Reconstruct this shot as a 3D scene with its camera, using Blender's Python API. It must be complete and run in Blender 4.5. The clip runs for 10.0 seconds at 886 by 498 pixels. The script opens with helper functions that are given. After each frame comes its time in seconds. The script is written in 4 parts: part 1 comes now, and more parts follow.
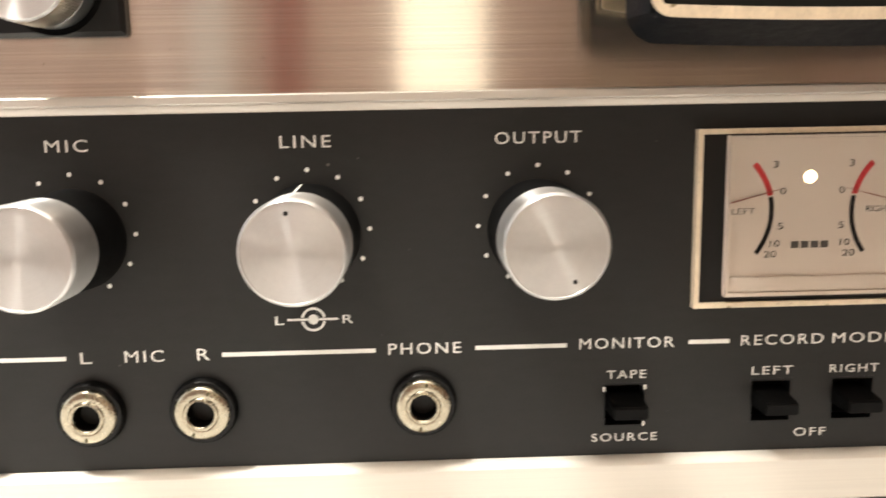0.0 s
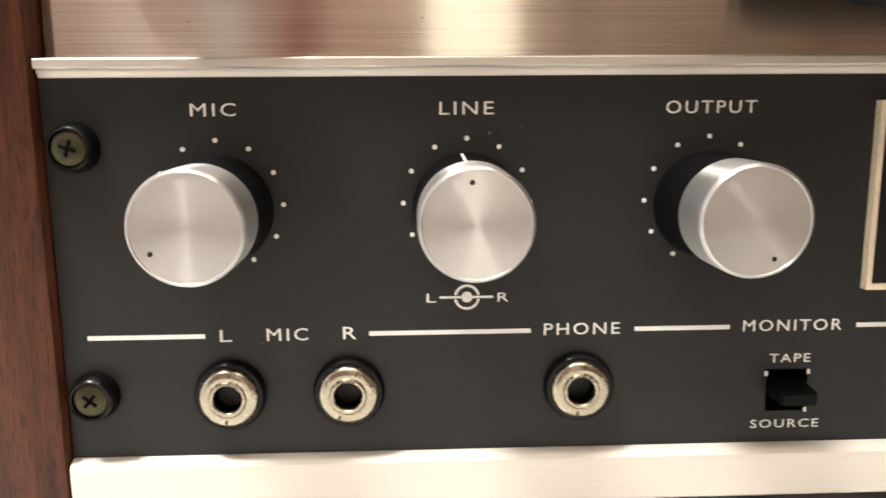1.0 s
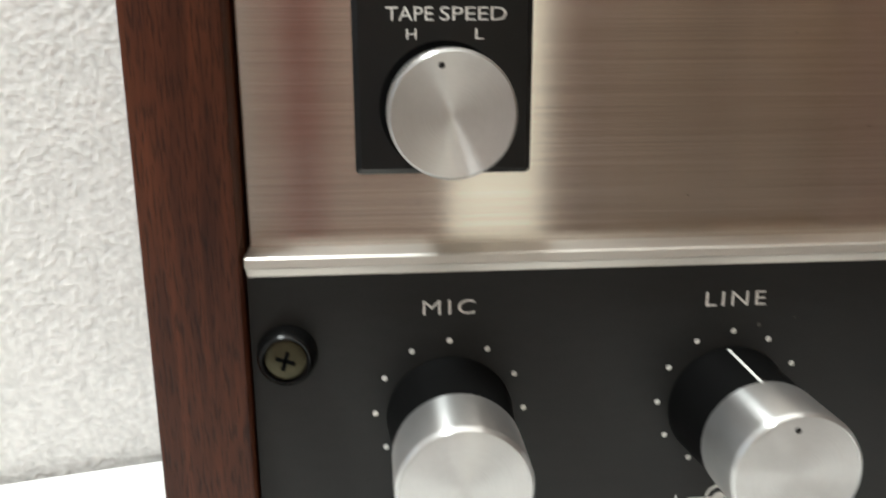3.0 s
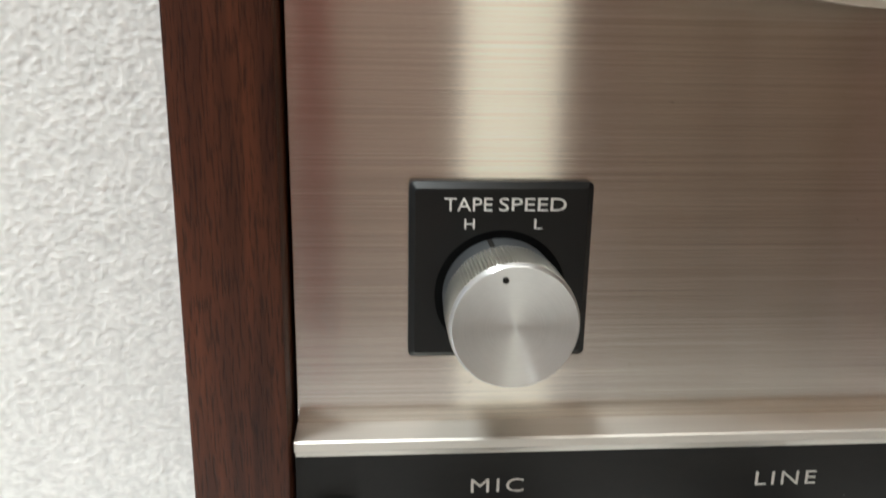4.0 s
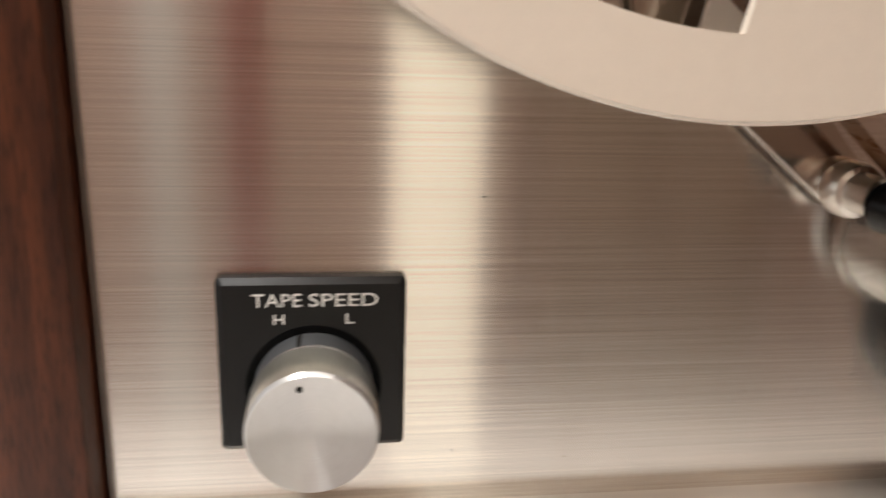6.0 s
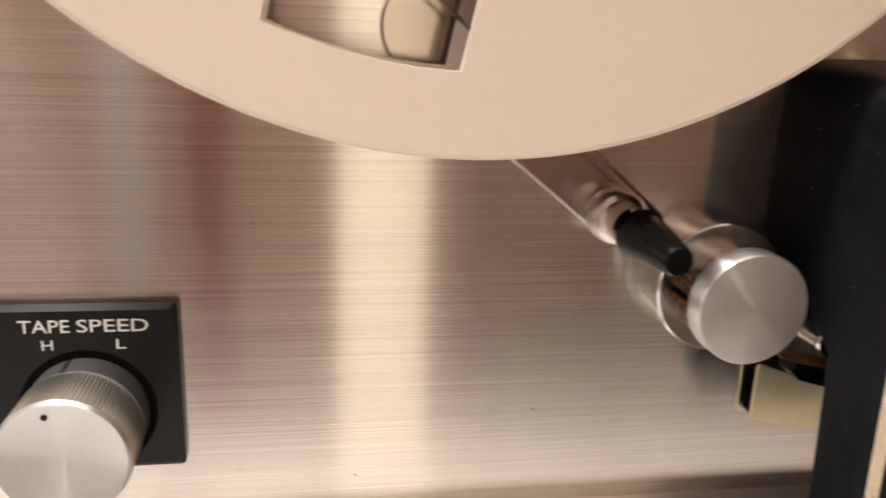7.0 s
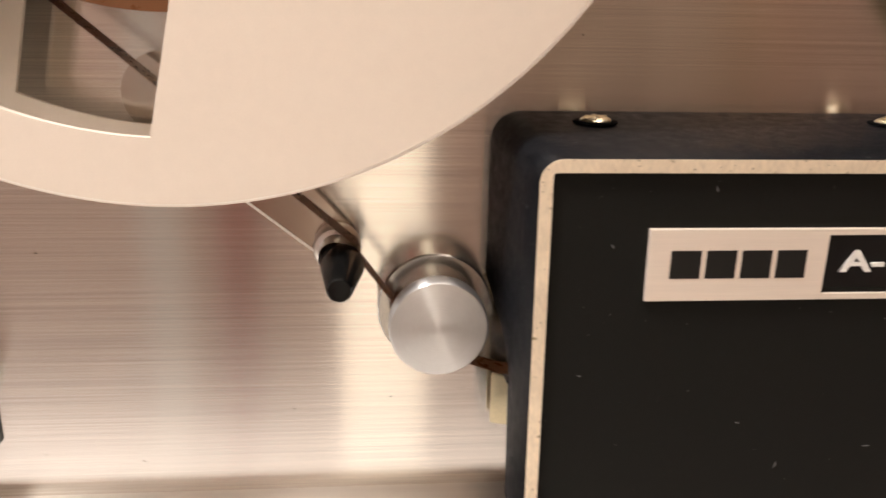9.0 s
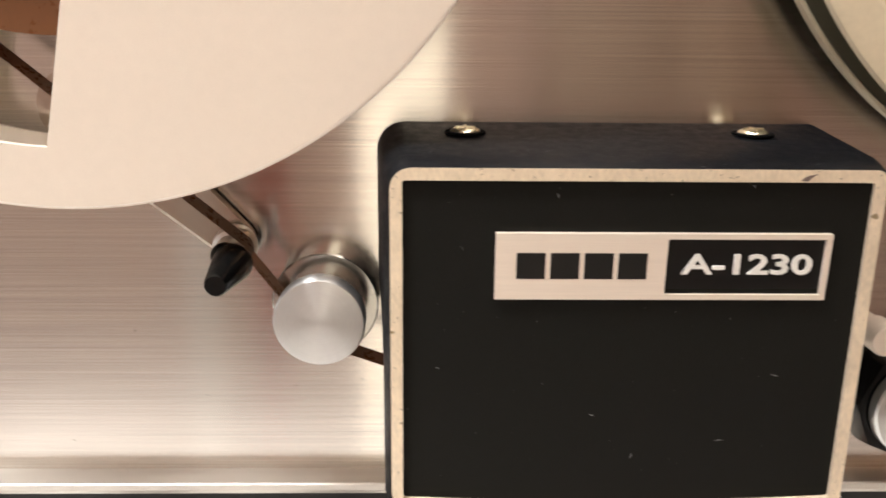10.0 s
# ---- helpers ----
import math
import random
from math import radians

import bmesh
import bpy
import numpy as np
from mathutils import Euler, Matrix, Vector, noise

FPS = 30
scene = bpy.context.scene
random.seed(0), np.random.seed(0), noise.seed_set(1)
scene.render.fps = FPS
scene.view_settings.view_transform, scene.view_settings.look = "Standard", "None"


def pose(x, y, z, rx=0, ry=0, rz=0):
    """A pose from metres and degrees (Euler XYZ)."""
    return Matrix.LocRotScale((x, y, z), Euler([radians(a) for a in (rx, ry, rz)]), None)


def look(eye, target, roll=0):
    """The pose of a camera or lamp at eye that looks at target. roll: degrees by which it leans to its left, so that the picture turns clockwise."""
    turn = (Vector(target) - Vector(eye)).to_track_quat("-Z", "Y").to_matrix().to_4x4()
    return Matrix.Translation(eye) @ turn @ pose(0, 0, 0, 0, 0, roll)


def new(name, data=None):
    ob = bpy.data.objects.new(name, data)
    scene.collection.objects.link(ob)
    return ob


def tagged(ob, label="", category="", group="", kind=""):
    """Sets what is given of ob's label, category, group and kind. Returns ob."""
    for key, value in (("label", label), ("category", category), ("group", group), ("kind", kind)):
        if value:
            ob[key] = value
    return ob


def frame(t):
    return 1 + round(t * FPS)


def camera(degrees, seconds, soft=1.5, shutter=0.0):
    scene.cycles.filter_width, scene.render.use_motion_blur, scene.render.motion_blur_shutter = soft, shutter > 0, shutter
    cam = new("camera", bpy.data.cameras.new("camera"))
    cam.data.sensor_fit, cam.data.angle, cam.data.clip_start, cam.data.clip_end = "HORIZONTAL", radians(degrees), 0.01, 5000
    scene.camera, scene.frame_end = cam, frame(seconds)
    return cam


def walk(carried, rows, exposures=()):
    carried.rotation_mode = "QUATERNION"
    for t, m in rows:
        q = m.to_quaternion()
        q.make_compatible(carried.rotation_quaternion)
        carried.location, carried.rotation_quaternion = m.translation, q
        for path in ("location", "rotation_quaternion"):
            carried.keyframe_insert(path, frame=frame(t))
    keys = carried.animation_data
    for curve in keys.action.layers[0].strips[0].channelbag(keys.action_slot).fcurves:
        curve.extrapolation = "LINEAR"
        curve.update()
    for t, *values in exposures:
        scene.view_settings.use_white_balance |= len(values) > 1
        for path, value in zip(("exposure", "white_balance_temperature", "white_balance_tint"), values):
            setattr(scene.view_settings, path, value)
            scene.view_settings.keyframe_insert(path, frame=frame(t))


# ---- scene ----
cam = camera(58.00, 10.0, soft=1.6, shutter=0.5)
PATH = [
    (0, (0.11323, -0.18138, -0.00212), (0.11889, 0.01591, -0.03448), -1.10),
    (0.5, (0.09418, -0.17596, -0.00166), (0.10084, 0.02048, -0.03864), -0.67),
    (1, (0.07617, -0.17065, -0.0056), (0.08387, 0.02592, -0.04163), -0.40),
    (1.5, (0.0647, -0.16807, 0.00057), (0.07512, 0.02773, -0.03881), -0.18),
    (2, (0.04923, -0.16441, 0.00944), (0.06293, 0.03063, -0.03267), -0.12),
    (2.5, (0.02988, -0.14927, 0.02308), (0.04586, 0.04445, -0.024), -0.13),
    (3, (0.02306, -0.13501, 0.0386), (0.03882, 0.05813, -0.01089), -0.29),
    (3.2, (0.01786, -0.13109, 0.04503), (0.03816, 0.06108, -0.00653), 0.39),
    (4.3, (0.01226, -0.1228, 0.0739), (0.02661, 0.06959, 0.02118), 1.11),
    (4.5, (0.00787, -0.12164, 0.07161), (0.02643, 0.07114, 0.0217), 1.43),
    (5, (0.00909, -0.11909, 0.07522), (0.03007, 0.07279, 0.02284), 1.95),
    (5.2, (0.01153, -0.11946, 0.07855), (0.03458, 0.07098, 0.02198), 1.90),
    (6.5, (0.05709, -0.12086, 0.09099), (0.08626, 0.069, 0.03527), 2.10),
    (7, (0.07216, -0.12614, 0.09457), (0.10371, 0.06296, 0.03762), 2.22),
    (7.5, (0.08809, -0.1325, 0.10135), (0.117, 0.05611, 0.04144), 2.35),
    (8, (0.09925, -0.13862, 0.10589), (0.1259, 0.05022, 0.04564), 1.93),
    (8.5, (0.11376, -0.14791, 0.10854), (0.13488, 0.04174, 0.04867), 1.40),
    (9, (0.12959, -0.15492, 0.10938), (0.14671, 0.03549, 0.05063), 1.16),
    (9.5, (0.14556, -0.16162, 0.11236), (0.15656, 0.02914, 0.05329), 0.94),
    (10, (0.16368, -0.16847, 0.11346), (0.16795, 0.02267, 0.05476), 0.59),
]

EXPO = [(0, 0.03, 6800, 9), (1.0, -0.1, 6620, 9), (1.5, -0.2, 6480, 8), (2.0, -0.3, 6280, 7), (2.5, -0.5, 6050, 6), (3.2, -0.77, 6000, 2), (4.5, -0.72, 5880, 2), (5.2, -0.68, 5950, 5), (6.3, -0.48, 6680, 12), (7.5, -0.38, 6860, 14), (9.0, -0.17, 6730, 14), (10, -0.05, 6400, 10)]
walk(cam, [(t, look(eye, target, roll)) for t, eye, target, roll in PATH], exposures=EXPO)

# ---- light ----
MM = 0.001
world = bpy.data.worlds.new("world")
scene.world = world
world.use_nodes = True
wn = world.node_tree.nodes
sky = wn.new("ShaderNodeTexSky")
sky.sky_type = "NISHITA"
sky.sun_disc = False
sky.sun_elevation = radians(35)
sky.sun_rotation = radians(200)
world.node_tree.links.new(sky.outputs[0], wn["Background"].inputs[0])
wn["Background"].inputs[1].default_value = 0.1


def area_lamp(name, size_x, size_z, power, color, at, target):
    data = bpy.data.lights.new(name, "AREA")
    data.shape, data.size, data.size_y = "RECTANGLE", size_x, size_z
    data.energy, data.color = power, color
    ob = new(name, data)
    ob.matrix_world = look(at, target)
    return ob


# source of the bright strip mirrored in the face plate, lamp form assumed
area_lamp("column_lamp_glow", 0.088, 1.2, 0.12, (1.0, 0.91, 0.74), (0.139, -0.612, -0.10), (0.139, 0, -0.10))
# added overhead fill, the panel it belongs to is unseen
area_lamp("overhead_fill", 0.9, 0.9, 15.0, (1.0, 0.90, 0.80), (0.35, -0.55, 1.52), (0.35, -0.55, 0))
# added cool fill from the left, no source seen there
area_lamp("west_fill", 0.7, 1.1, 4.5, (0.95, 0.97, 1.0), (-1.42, -0.6, 0.45), (0, -0.1, 0.1))
# added warm bulb, placed to give the knob caps their orange streaks
bulb = bpy.data.lights.new("glint_bulb", "POINT")
bulb.energy, bulb.color, bulb.shadow_soft_size = 0.9, (1.0, 0.58, 0.28), 0.045
new("glint_bulb", bulb).location = (0.74, -0.98, 0.62)
# added spot that brightens the plaster wall at the left
wash = bpy.data.lights.new("wall_fill_beam", "SPOT")
wash.energy, wash.color, wash.spot_size, wash.spot_blend, wash.shadow_soft_size = 225.0, (1.0, 0.97, 0.93), radians(46), 0.8, 0.16
new("wall_fill_beam", wash).matrix_world = look((-0.42, -0.25, 1.42), (-0.20, 0.10, -0.05))


# ---- materials ----
def rgb(c):
    return (c[0], c[1], c[2], 1.0)


def material(name, color, rough=0.5, metal=0.0, vary=0.1, scale=60.0, bump=0.0, stretch=(1, 1, 1), fine=6.0, spec=0.5, detail=4.0):
    """A surface with variation at two scales, in metres of the object's own space."""
    m = bpy.data.materials.new(name)
    m.use_nodes = True
    nt = m.node_tree
    b = nt.nodes["Principled BSDF"]
    b.inputs["Roughness"].default_value = rough
    b.inputs["Metallic"].default_value = metal
    b.inputs["Specular IOR Level"].default_value = spec
    co = nt.nodes.new("ShaderNodeTexCoord")
    mp = nt.nodes.new("ShaderNodeMapping")
    mp.inputs["Scale"].default_value = stretch
    nt.links.new(co.outputs["Object"], mp.inputs[0])
    n1 = nt.nodes.new("ShaderNodeTexNoise")
    n1.inputs["Scale"].default_value = scale
    n1.inputs["Detail"].default_value = detail
    n2 = nt.nodes.new("ShaderNodeTexNoise")
    n2.inputs["Scale"].default_value = scale * fine
    n2.inputs["Detail"].default_value = max(0.0, detail - 1)
    nt.links.new(mp.outputs[0], n1.inputs[0])
    nt.links.new(mp.outputs[0], n2.inputs[0])
    mix = nt.nodes.new("ShaderNodeMath")
    mix.operation = "ADD"
    nt.links.new(n1.outputs[0], mix.inputs[0])
    nt.links.new(n2.outputs[0], mix.inputs[1])
    ramp = nt.nodes.new("ShaderNodeMapRange")
    ramp.inputs[1].default_value, ramp.inputs[2].default_value = 0.6, 1.4
    ramp.inputs[3].default_value, ramp.inputs[4].default_value = 1 - vary, 1 + vary
    nt.links.new(mix.outputs[0], ramp.inputs[0])
    col = nt.nodes.new("ShaderNodeVectorMath")
    col.operation = "SCALE"
    col.inputs[0].default_value = color
    nt.links.new(ramp.outputs[0], col.inputs["Scale"])
    nt.links.new(col.outputs[0], b.inputs["Base Color"])
    r2 = nt.nodes.new("ShaderNodeMapRange")
    r2.inputs[1].default_value, r2.inputs[2].default_value = 0.6, 1.4
    r2.inputs[3].default_value, r2.inputs[4].default_value = rough * (1 - vary), min(1, rough * (1 + vary))
    nt.links.new(mix.outputs[0], r2.inputs[0])
    nt.links.new(r2.outputs[0], b.inputs["Roughness"])
    if bump:
        bp = nt.nodes.new("ShaderNodeBump")
        bp.inputs["Strength"].default_value = 1.0
        bp.inputs["Distance"].default_value = bump
        nt.links.new(mix.outputs[0], bp.inputs["Height"])
        nt.links.new(bp.outputs[0], b.inputs["Normal"])
    return m


def specks(m, scale, least, color):
    """Scattered lint and pale nicks."""
    nt = m.node_tree
    b = nt.nodes["Principled BSDF"]
    co = nt.nodes.new("ShaderNodeTexCoord")
    n = nt.nodes.new("ShaderNodeTexNoise")
    n.inputs["Scale"].default_value, n.inputs["Detail"].default_value = scale, 1.0
    nt.links.new(co.outputs["Object"], n.inputs[0])
    r = nt.nodes.new("ShaderNodeMapRange")
    r.inputs[1].default_value, r.inputs[2].default_value = least, least + 0.03
    nt.links.new(n.outputs[0], r.inputs[0])
    mix = nt.nodes.new("ShaderNodeMix")
    mix.data_type = "RGBA"
    nt.links.new(r.outputs[0], mix.inputs[0])
    old = b.inputs["Base Color"].links[0].from_socket
    nt.links.new(old, mix.inputs[6])
    mix.inputs[7].default_value = rgb(color)
    nt.links.new(mix.outputs[2], b.inputs["Base Color"])
    return m


def brushed(name, color, rough, aniso, stretch, scale, vary, tangent=None, bump=0.0, detail=4.0):
    """Brushed metal. tangent: the way across the grain; None: outwards from the object's own y axis."""
    m = material(name, color, rough, 1.0, vary, scale, bump, stretch, 2.2, detail=detail)
    nt = m.node_tree
    b = nt.nodes["Principled BSDF"]
    b.inputs["Anisotropic"].default_value = aniso
    if tangent:
        v = nt.nodes.new("ShaderNodeCombineXYZ")
        for k in range(3):
            v.inputs[k].default_value = tangent[k]
        nt.links.new(v.outputs[0], b.inputs["Tangent"])
    else:
        co = nt.nodes.new("ShaderNodeTexCoord")
        mul = nt.nodes.new("ShaderNodeVectorMath")
        mul.operation = "MULTIPLY"
        mul.inputs[1].default_value = (1, 0, 1)
        nor = nt.nodes.new("ShaderNodeVectorMath")
        nor.operation = "NORMALIZE"
        nt.links.new(co.outputs["Object"], mul.inputs[0])
        nt.links.new(mul.outputs[0], nor.inputs[0])
        nt.links.new(nor.outputs[0], b.inputs["Tangent"])
    return m


def wood_material(name):
    m = bpy.data.materials.new(name)
    m.use_nodes = True
    nt = m.node_tree
    b = nt.nodes["Principled BSDF"]
    co = nt.nodes.new("ShaderNodeTexCoord")
    mp = nt.nodes.new("ShaderNodeMapping")
    mp.inputs["Scale"].default_value = (1, 1, 0.06)
    nt.links.new(co.outputs["Object"], mp.inputs[0])
    a = nt.nodes.new("ShaderNodeTexNoise")
    a.inputs["Scale"].default_value, a.inputs["Detail"].default_value = 300, 6
    a.inputs["Distortion"].default_value = 0.6
    mp2 = nt.nodes.new("ShaderNodeMapping")
    mp2.inputs["Scale"].default_value = (1, 1, 0.09)
    nt.links.new(co.outputs["Object"], mp2.inputs[0])
    f = nt.nodes.new("ShaderNodeTexNoise")
    f.inputs["Scale"].default_value, f.inputs["Detail"].default_value = 2200, 3
    nt.links.new(mp.outputs[0], a.inputs[0])
    nt.links.new(mp2.outputs[0], f.inputs[0])
    r = nt.nodes.new("ShaderNodeValToRGB")
    r.color_ramp.elements[0].position, r.color_ramp.elements[1].position = 0.33, 0.68
    r.color_ramp.elements[0].color = (0.040, 0.0115, 0.0055, 1)
    r.color_ramp.elements[1].color = (0.104, 0.031, 0.0125, 1)
    nt.links.new(a.outputs[0], r.inputs[0])
    pore = nt.nodes.new("ShaderNodeMapRange")
    pore.inputs[1].default_value, pore.inputs[2].default_value = 0.36, 0.5
    pore.inputs[3].default_value, pore.inputs[4].default_value = 0.45, 1.0
    nt.links.new(f.outputs[0], pore.inputs[0])
    mul = nt.nodes.new("ShaderNodeVectorMath")
    mul.operation = "SCALE"
    nt.links.new(r.outputs[0], mul.inputs[0])
    nt.links.new(pore.outputs[0], mul.inputs["Scale"])
    nt.links.new(mul.outputs[0], b.inputs["Base Color"])
    b.inputs["Roughness"].default_value = 0.5
    b.inputs["Specular IOR Level"].default_value = 0.22
    bp = nt.nodes.new("ShaderNodeBump")
    bp.inputs["Distance"].default_value = 0.00006
    nt.links.new(pore.outputs[0], bp.inputs["Height"])
    nt.links.new(bp.outputs[0], b.inputs["Normal"])
    return m


def glow_material(name, color, strength):
    m = bpy.data.materials.new(name)
    m.use_nodes = True
    b = m.node_tree.nodes["Principled BSDF"]
    b.inputs["Base Color"].default_value = rgb(color)
    b.inputs["Emission Color"].default_value = rgb(color)
    b.inputs["Emission Strength"].default_value = strength
    return m


def glass_material(name):
    m = bpy.data.materials.new(name)
    m.use_nodes = True
    nt = m.node_tree
    b = nt.nodes["Principled BSDF"]
    b.inputs["Base Color"].default_value = (0.96, 0.96, 0.95, 1)
    b.inputs["Roughness"].default_value = 0.02
    b.inputs["Transmission Weight"].default_value = 1.0
    b.inputs["IOR"].default_value = 1.2
    return m


def turned_material(name, color):
    """Lathe-turned metal: a dull sheen, with sharp radial glints off its fine rings laid over it."""
    m = brushed(name, color, 0.30, 0.95, (1, 1, 1), 400, 0.05)
    nt = m.node_tree
    b = nt.nodes["Principled BSDF"]
    co = nt.nodes.new("ShaderNodeTexCoord")
    flat = nt.nodes.new("ShaderNodeVectorMath")
    flat.operation = "MULTIPLY"
    flat.inputs[1].default_value = (1, 0, 1)
    far = nt.nodes.new("ShaderNodeVectorMath")
    far.operation = "LENGTH"
    nt.links.new(co.outputs["Object"], flat.inputs[0])
    nt.links.new(flat.outputs[0], far.inputs[0])
    rings = nt.nodes.new("ShaderNodeTexNoise")
    rings.noise_dimensions = "1D"
    rings.inputs["Scale"].default_value, rings.inputs["Detail"].default_value = 3500, 3
    nt.links.new(far.outputs["Value"], rings.inputs["W"])
    grade = nt.nodes.new("ShaderNodeMapRange")
    grade.inputs[3].default_value, grade.inputs[4].default_value = 0.86, 1.10
    nt.links.new(rings.outputs[0], grade.inputs[0])
    tone = nt.nodes.new("ShaderNodeVectorMath")
    tone.operation = "SCALE"
    tone.inputs[0].default_value = color
    nt.links.new(grade.outputs[0], tone.inputs["Scale"])
    dull = nt.nodes.new("ShaderNodeBsdfPrincipled")
    dull.inputs["Metallic"].default_value = 1.0
    dull.inputs["Roughness"].default_value = 0.58
    nt.links.new(tone.outputs[0], dull.inputs["Base Color"])
    mix = nt.nodes.new("ShaderNodeMixShader")
    mix.inputs[0].default_value = 0.36
    nt.links.new(b.outputs[0], mix.inputs[1])
    nt.links.new(dull.outputs[0], mix.inputs[2])
    nt.links.new(mix.outputs[0], nt.nodes["Material Output"].inputs[0])
    return m


ALU = brushed("brushed_aluminium", (0.69, 0.655, 0.605), 0.18, 0.965, (0.0035, 1, 1), 3000, 0.16, (0, 0, 1), 0.0, 1.5)
RAIL = material("satin_aluminium_rail", (0.60, 0.57, 0.52), 0.44, 0.72, 0.06, 700, 0.0, (0.01, 1, 1))
LOWER = material("pale_satin_rail", (0.72, 0.69, 0.62), 0.55, 0.25, 0.05, 700, 0.0, (0.01, 1, 1))
TURNED = turned_material("turned_aluminium", (0.61, 0.61, 0.60))
SPUN = material("machined_aluminium", (0.54, 0.53, 0.50), 0.2, 1.0, 0.08, 300, 0, (1, 6, 1))
KNURL = material("knurled_aluminium", (0.62, 0.61, 0.56), 0.36, 1.0, 0.08, 300)
STEEL = material("satin_steel", (0.62, 0.58, 0.53), 0.3, 1.0, 0.06, 300)
COLLAR = material("satin_pale_aluminium", (0.41, 0.425, 0.435), 0.34, 0.95, 0.06, 300)
BADGE = material("brushed_pale_badge_metal", (0.80, 0.71, 0.61), 0.45, 0.35, 0.06, 900, 0.000002, (0.02, 1, 1))
NICKEL = material("worn_nickel", (0.38, 0.345, 0.265), 0.26, 1.0, 0.2, 250)
POLISHED = material("polished_steel", (0.52, 0.46, 0.40), 0.14, 1.0, 0.06, 200)
PANEL = specks(material("anthracite_enamel", (0.0165, 0.0167, 0.0160), 0.46, 0.0, 0.16, 500, 0.000004, (0.35, 1, 1), spec=0.24), 900, 0.80, (0.16, 0.16, 0.15))
BLACK = material("black_plastic", (0.006, 0.006, 0.006), 0.38, 0.0, 0.15, 300, spec=0.3)
# near-black that carries the shade of bores, slots and gaps
DEEP = material("recess_shade_black", (0.003, 0.003, 0.003), 0.9, 0.0, 0.1, 100, spec=0.04)
GLOSS = material("glossy_black_plastic", (0.003, 0.003, 0.003), 0.24, 0.0, 0.02, 300, spec=0.2)
SKIRT = material("black_knob_plastic", (0.003, 0.003, 0.003), 0.5, 0.0, 0.1, 300, spec=0.1)
WRINKLE = specks(material("blue_black_enamel", (0.005, 0.0055, 0.007), 0.44, 0.0, 0.4, 420, 0.00007, spec=0.12), 1100, 0.76, (0.10, 0.10, 0.10))
FABRIC = specks(material("matt_black_vinyl", (0.0082, 0.0082, 0.0070), 0.6, 0.0, 0.32, 1300, 0.00003, spec=0.1), 1700, 0.80, (0.16, 0.16, 0.15))
BARE = specks(specks(material("bare_champagne_metal", (0.76, 0.65, 0.49), 0.45, 0.35, 0.18, 260, 0.000006, (1, 1, 0.5)), 420, 0.74, (0.30, 0.23, 0.13)), 1500, 0.72, (0.30, 0.24, 0.16))
PRINT = material("white_print", (0.74, 0.73, 0.69), 0.5, 0.0, 0.08, 900)
INK = material("black_ink", (0.010, 0.009, 0.008), 0.6, 0.0, 0.1, 900, spec=0.2)
GREY_INK = material("grey_ink", (0.10, 0.09, 0.08), 0.5, 0.0, 0.1, 900)
RED_INK = material("red_ink", (0.55, 0.03, 0.035), 0.5, 0.0, 0.1, 900)
NEEDLE = material("red_brown_needle", (0.26, 0.09, 0.06), 0.5, 0.0, 0.1, 900)
CARD = material("cream_card", (0.66, 0.57, 0.49), 0.6, 0.0, 0.03, 120)
BRONZE = material("darkened_bronze", (0.09, 0.08, 0.05), 0.35, 1.0, 0.2, 500)
TARNISH = material("tarnished_bronze", (0.055, 0.05, 0.03), 0.45, 0.9, 0.2, 500)
PALEBRASS = material("passivated_zinc", (0.82, 0.78, 0.60), 0.3, 1.0, 0.15, 500)
BRASS = material("pale_gold_metal", (0.80, 0.70, 0.48), 0.35, 0.9, 0.10, 300)
REEL = material("satin_pale_anodised_metal", (0.78, 0.70, 0.60), 0.5, 0.25, 0.025, 500, 0.000004)
EDGE = material("cut_and_lit_edge", (0.88, 0.84, 0.77), 0.3, 0.4, 0.05, 300)
CREAM = material("cream_plastic", (0.66, 0.58, 0.42), 0.35, 0.0, 0.06, 120)
OLIVE = material("shaded_olive_plastic", (0.075, 0.068, 0.045), 0.4, 0.0, 0.1, 150)
SHADE = glow_material("lit_paper_shade", (1.0, 0.92, 0.77), 0.75)
TAPE = material("brown_oxide_tape", (0.16, 0.065, 0.025), 0.28, 0.0, 0.08, 200)
WOOD = wood_material("walnut_veneer")
RUBBER = material("black_rubber", (0.02, 0.02, 0.02), 0.8, 0.0, 0.2, 200)
GLASS = glass_material("clear_acrylic")
LAMP_ON = glow_material("lit_bulb", (1.0, 0.78, 0.45), 5.0)
STUCCO = material("white_textured_plaster", (0.83, 0.82, 0.795), 0.9, 0.0, 0.14, 270, 0.00036, (1, 1, 1), 1.8, detail=1.5)
PAINT = material("warm_wall_paint", (0.66, 0.51, 0.45), 0.8, 0.0, 0.06, 6, 0.0006)
WHITE = material("white_lacquer", (0.82, 0.81, 0.79), 0.3, 0.0, 0.02, 8)
CEIL = material("white_ceiling_paint", (0.82, 0.80, 0.77), 0.9, 0.0, 0.03, 10)
FLOORWOOD = material("pale_floorboards", (0.44, 0.34, 0.26), 0.4, 0.0, 0.2, 12, 0, (1, 0.1, 1))
CURTAIN = material("coral_curtain_cloth", (0.90, 0.42, 0.37), 0.9, 0.0, 0.15, 60)
DARK = material("brown_stained_wood", (0.17, 0.125, 0.105), 0.4, 0.0, 0.2, 20)
OAK = material("pale_brown_wood", (0.46, 0.35, 0.28), 0.5, 0.0, 0.2, 20, 0, (1, 1, 0.1))


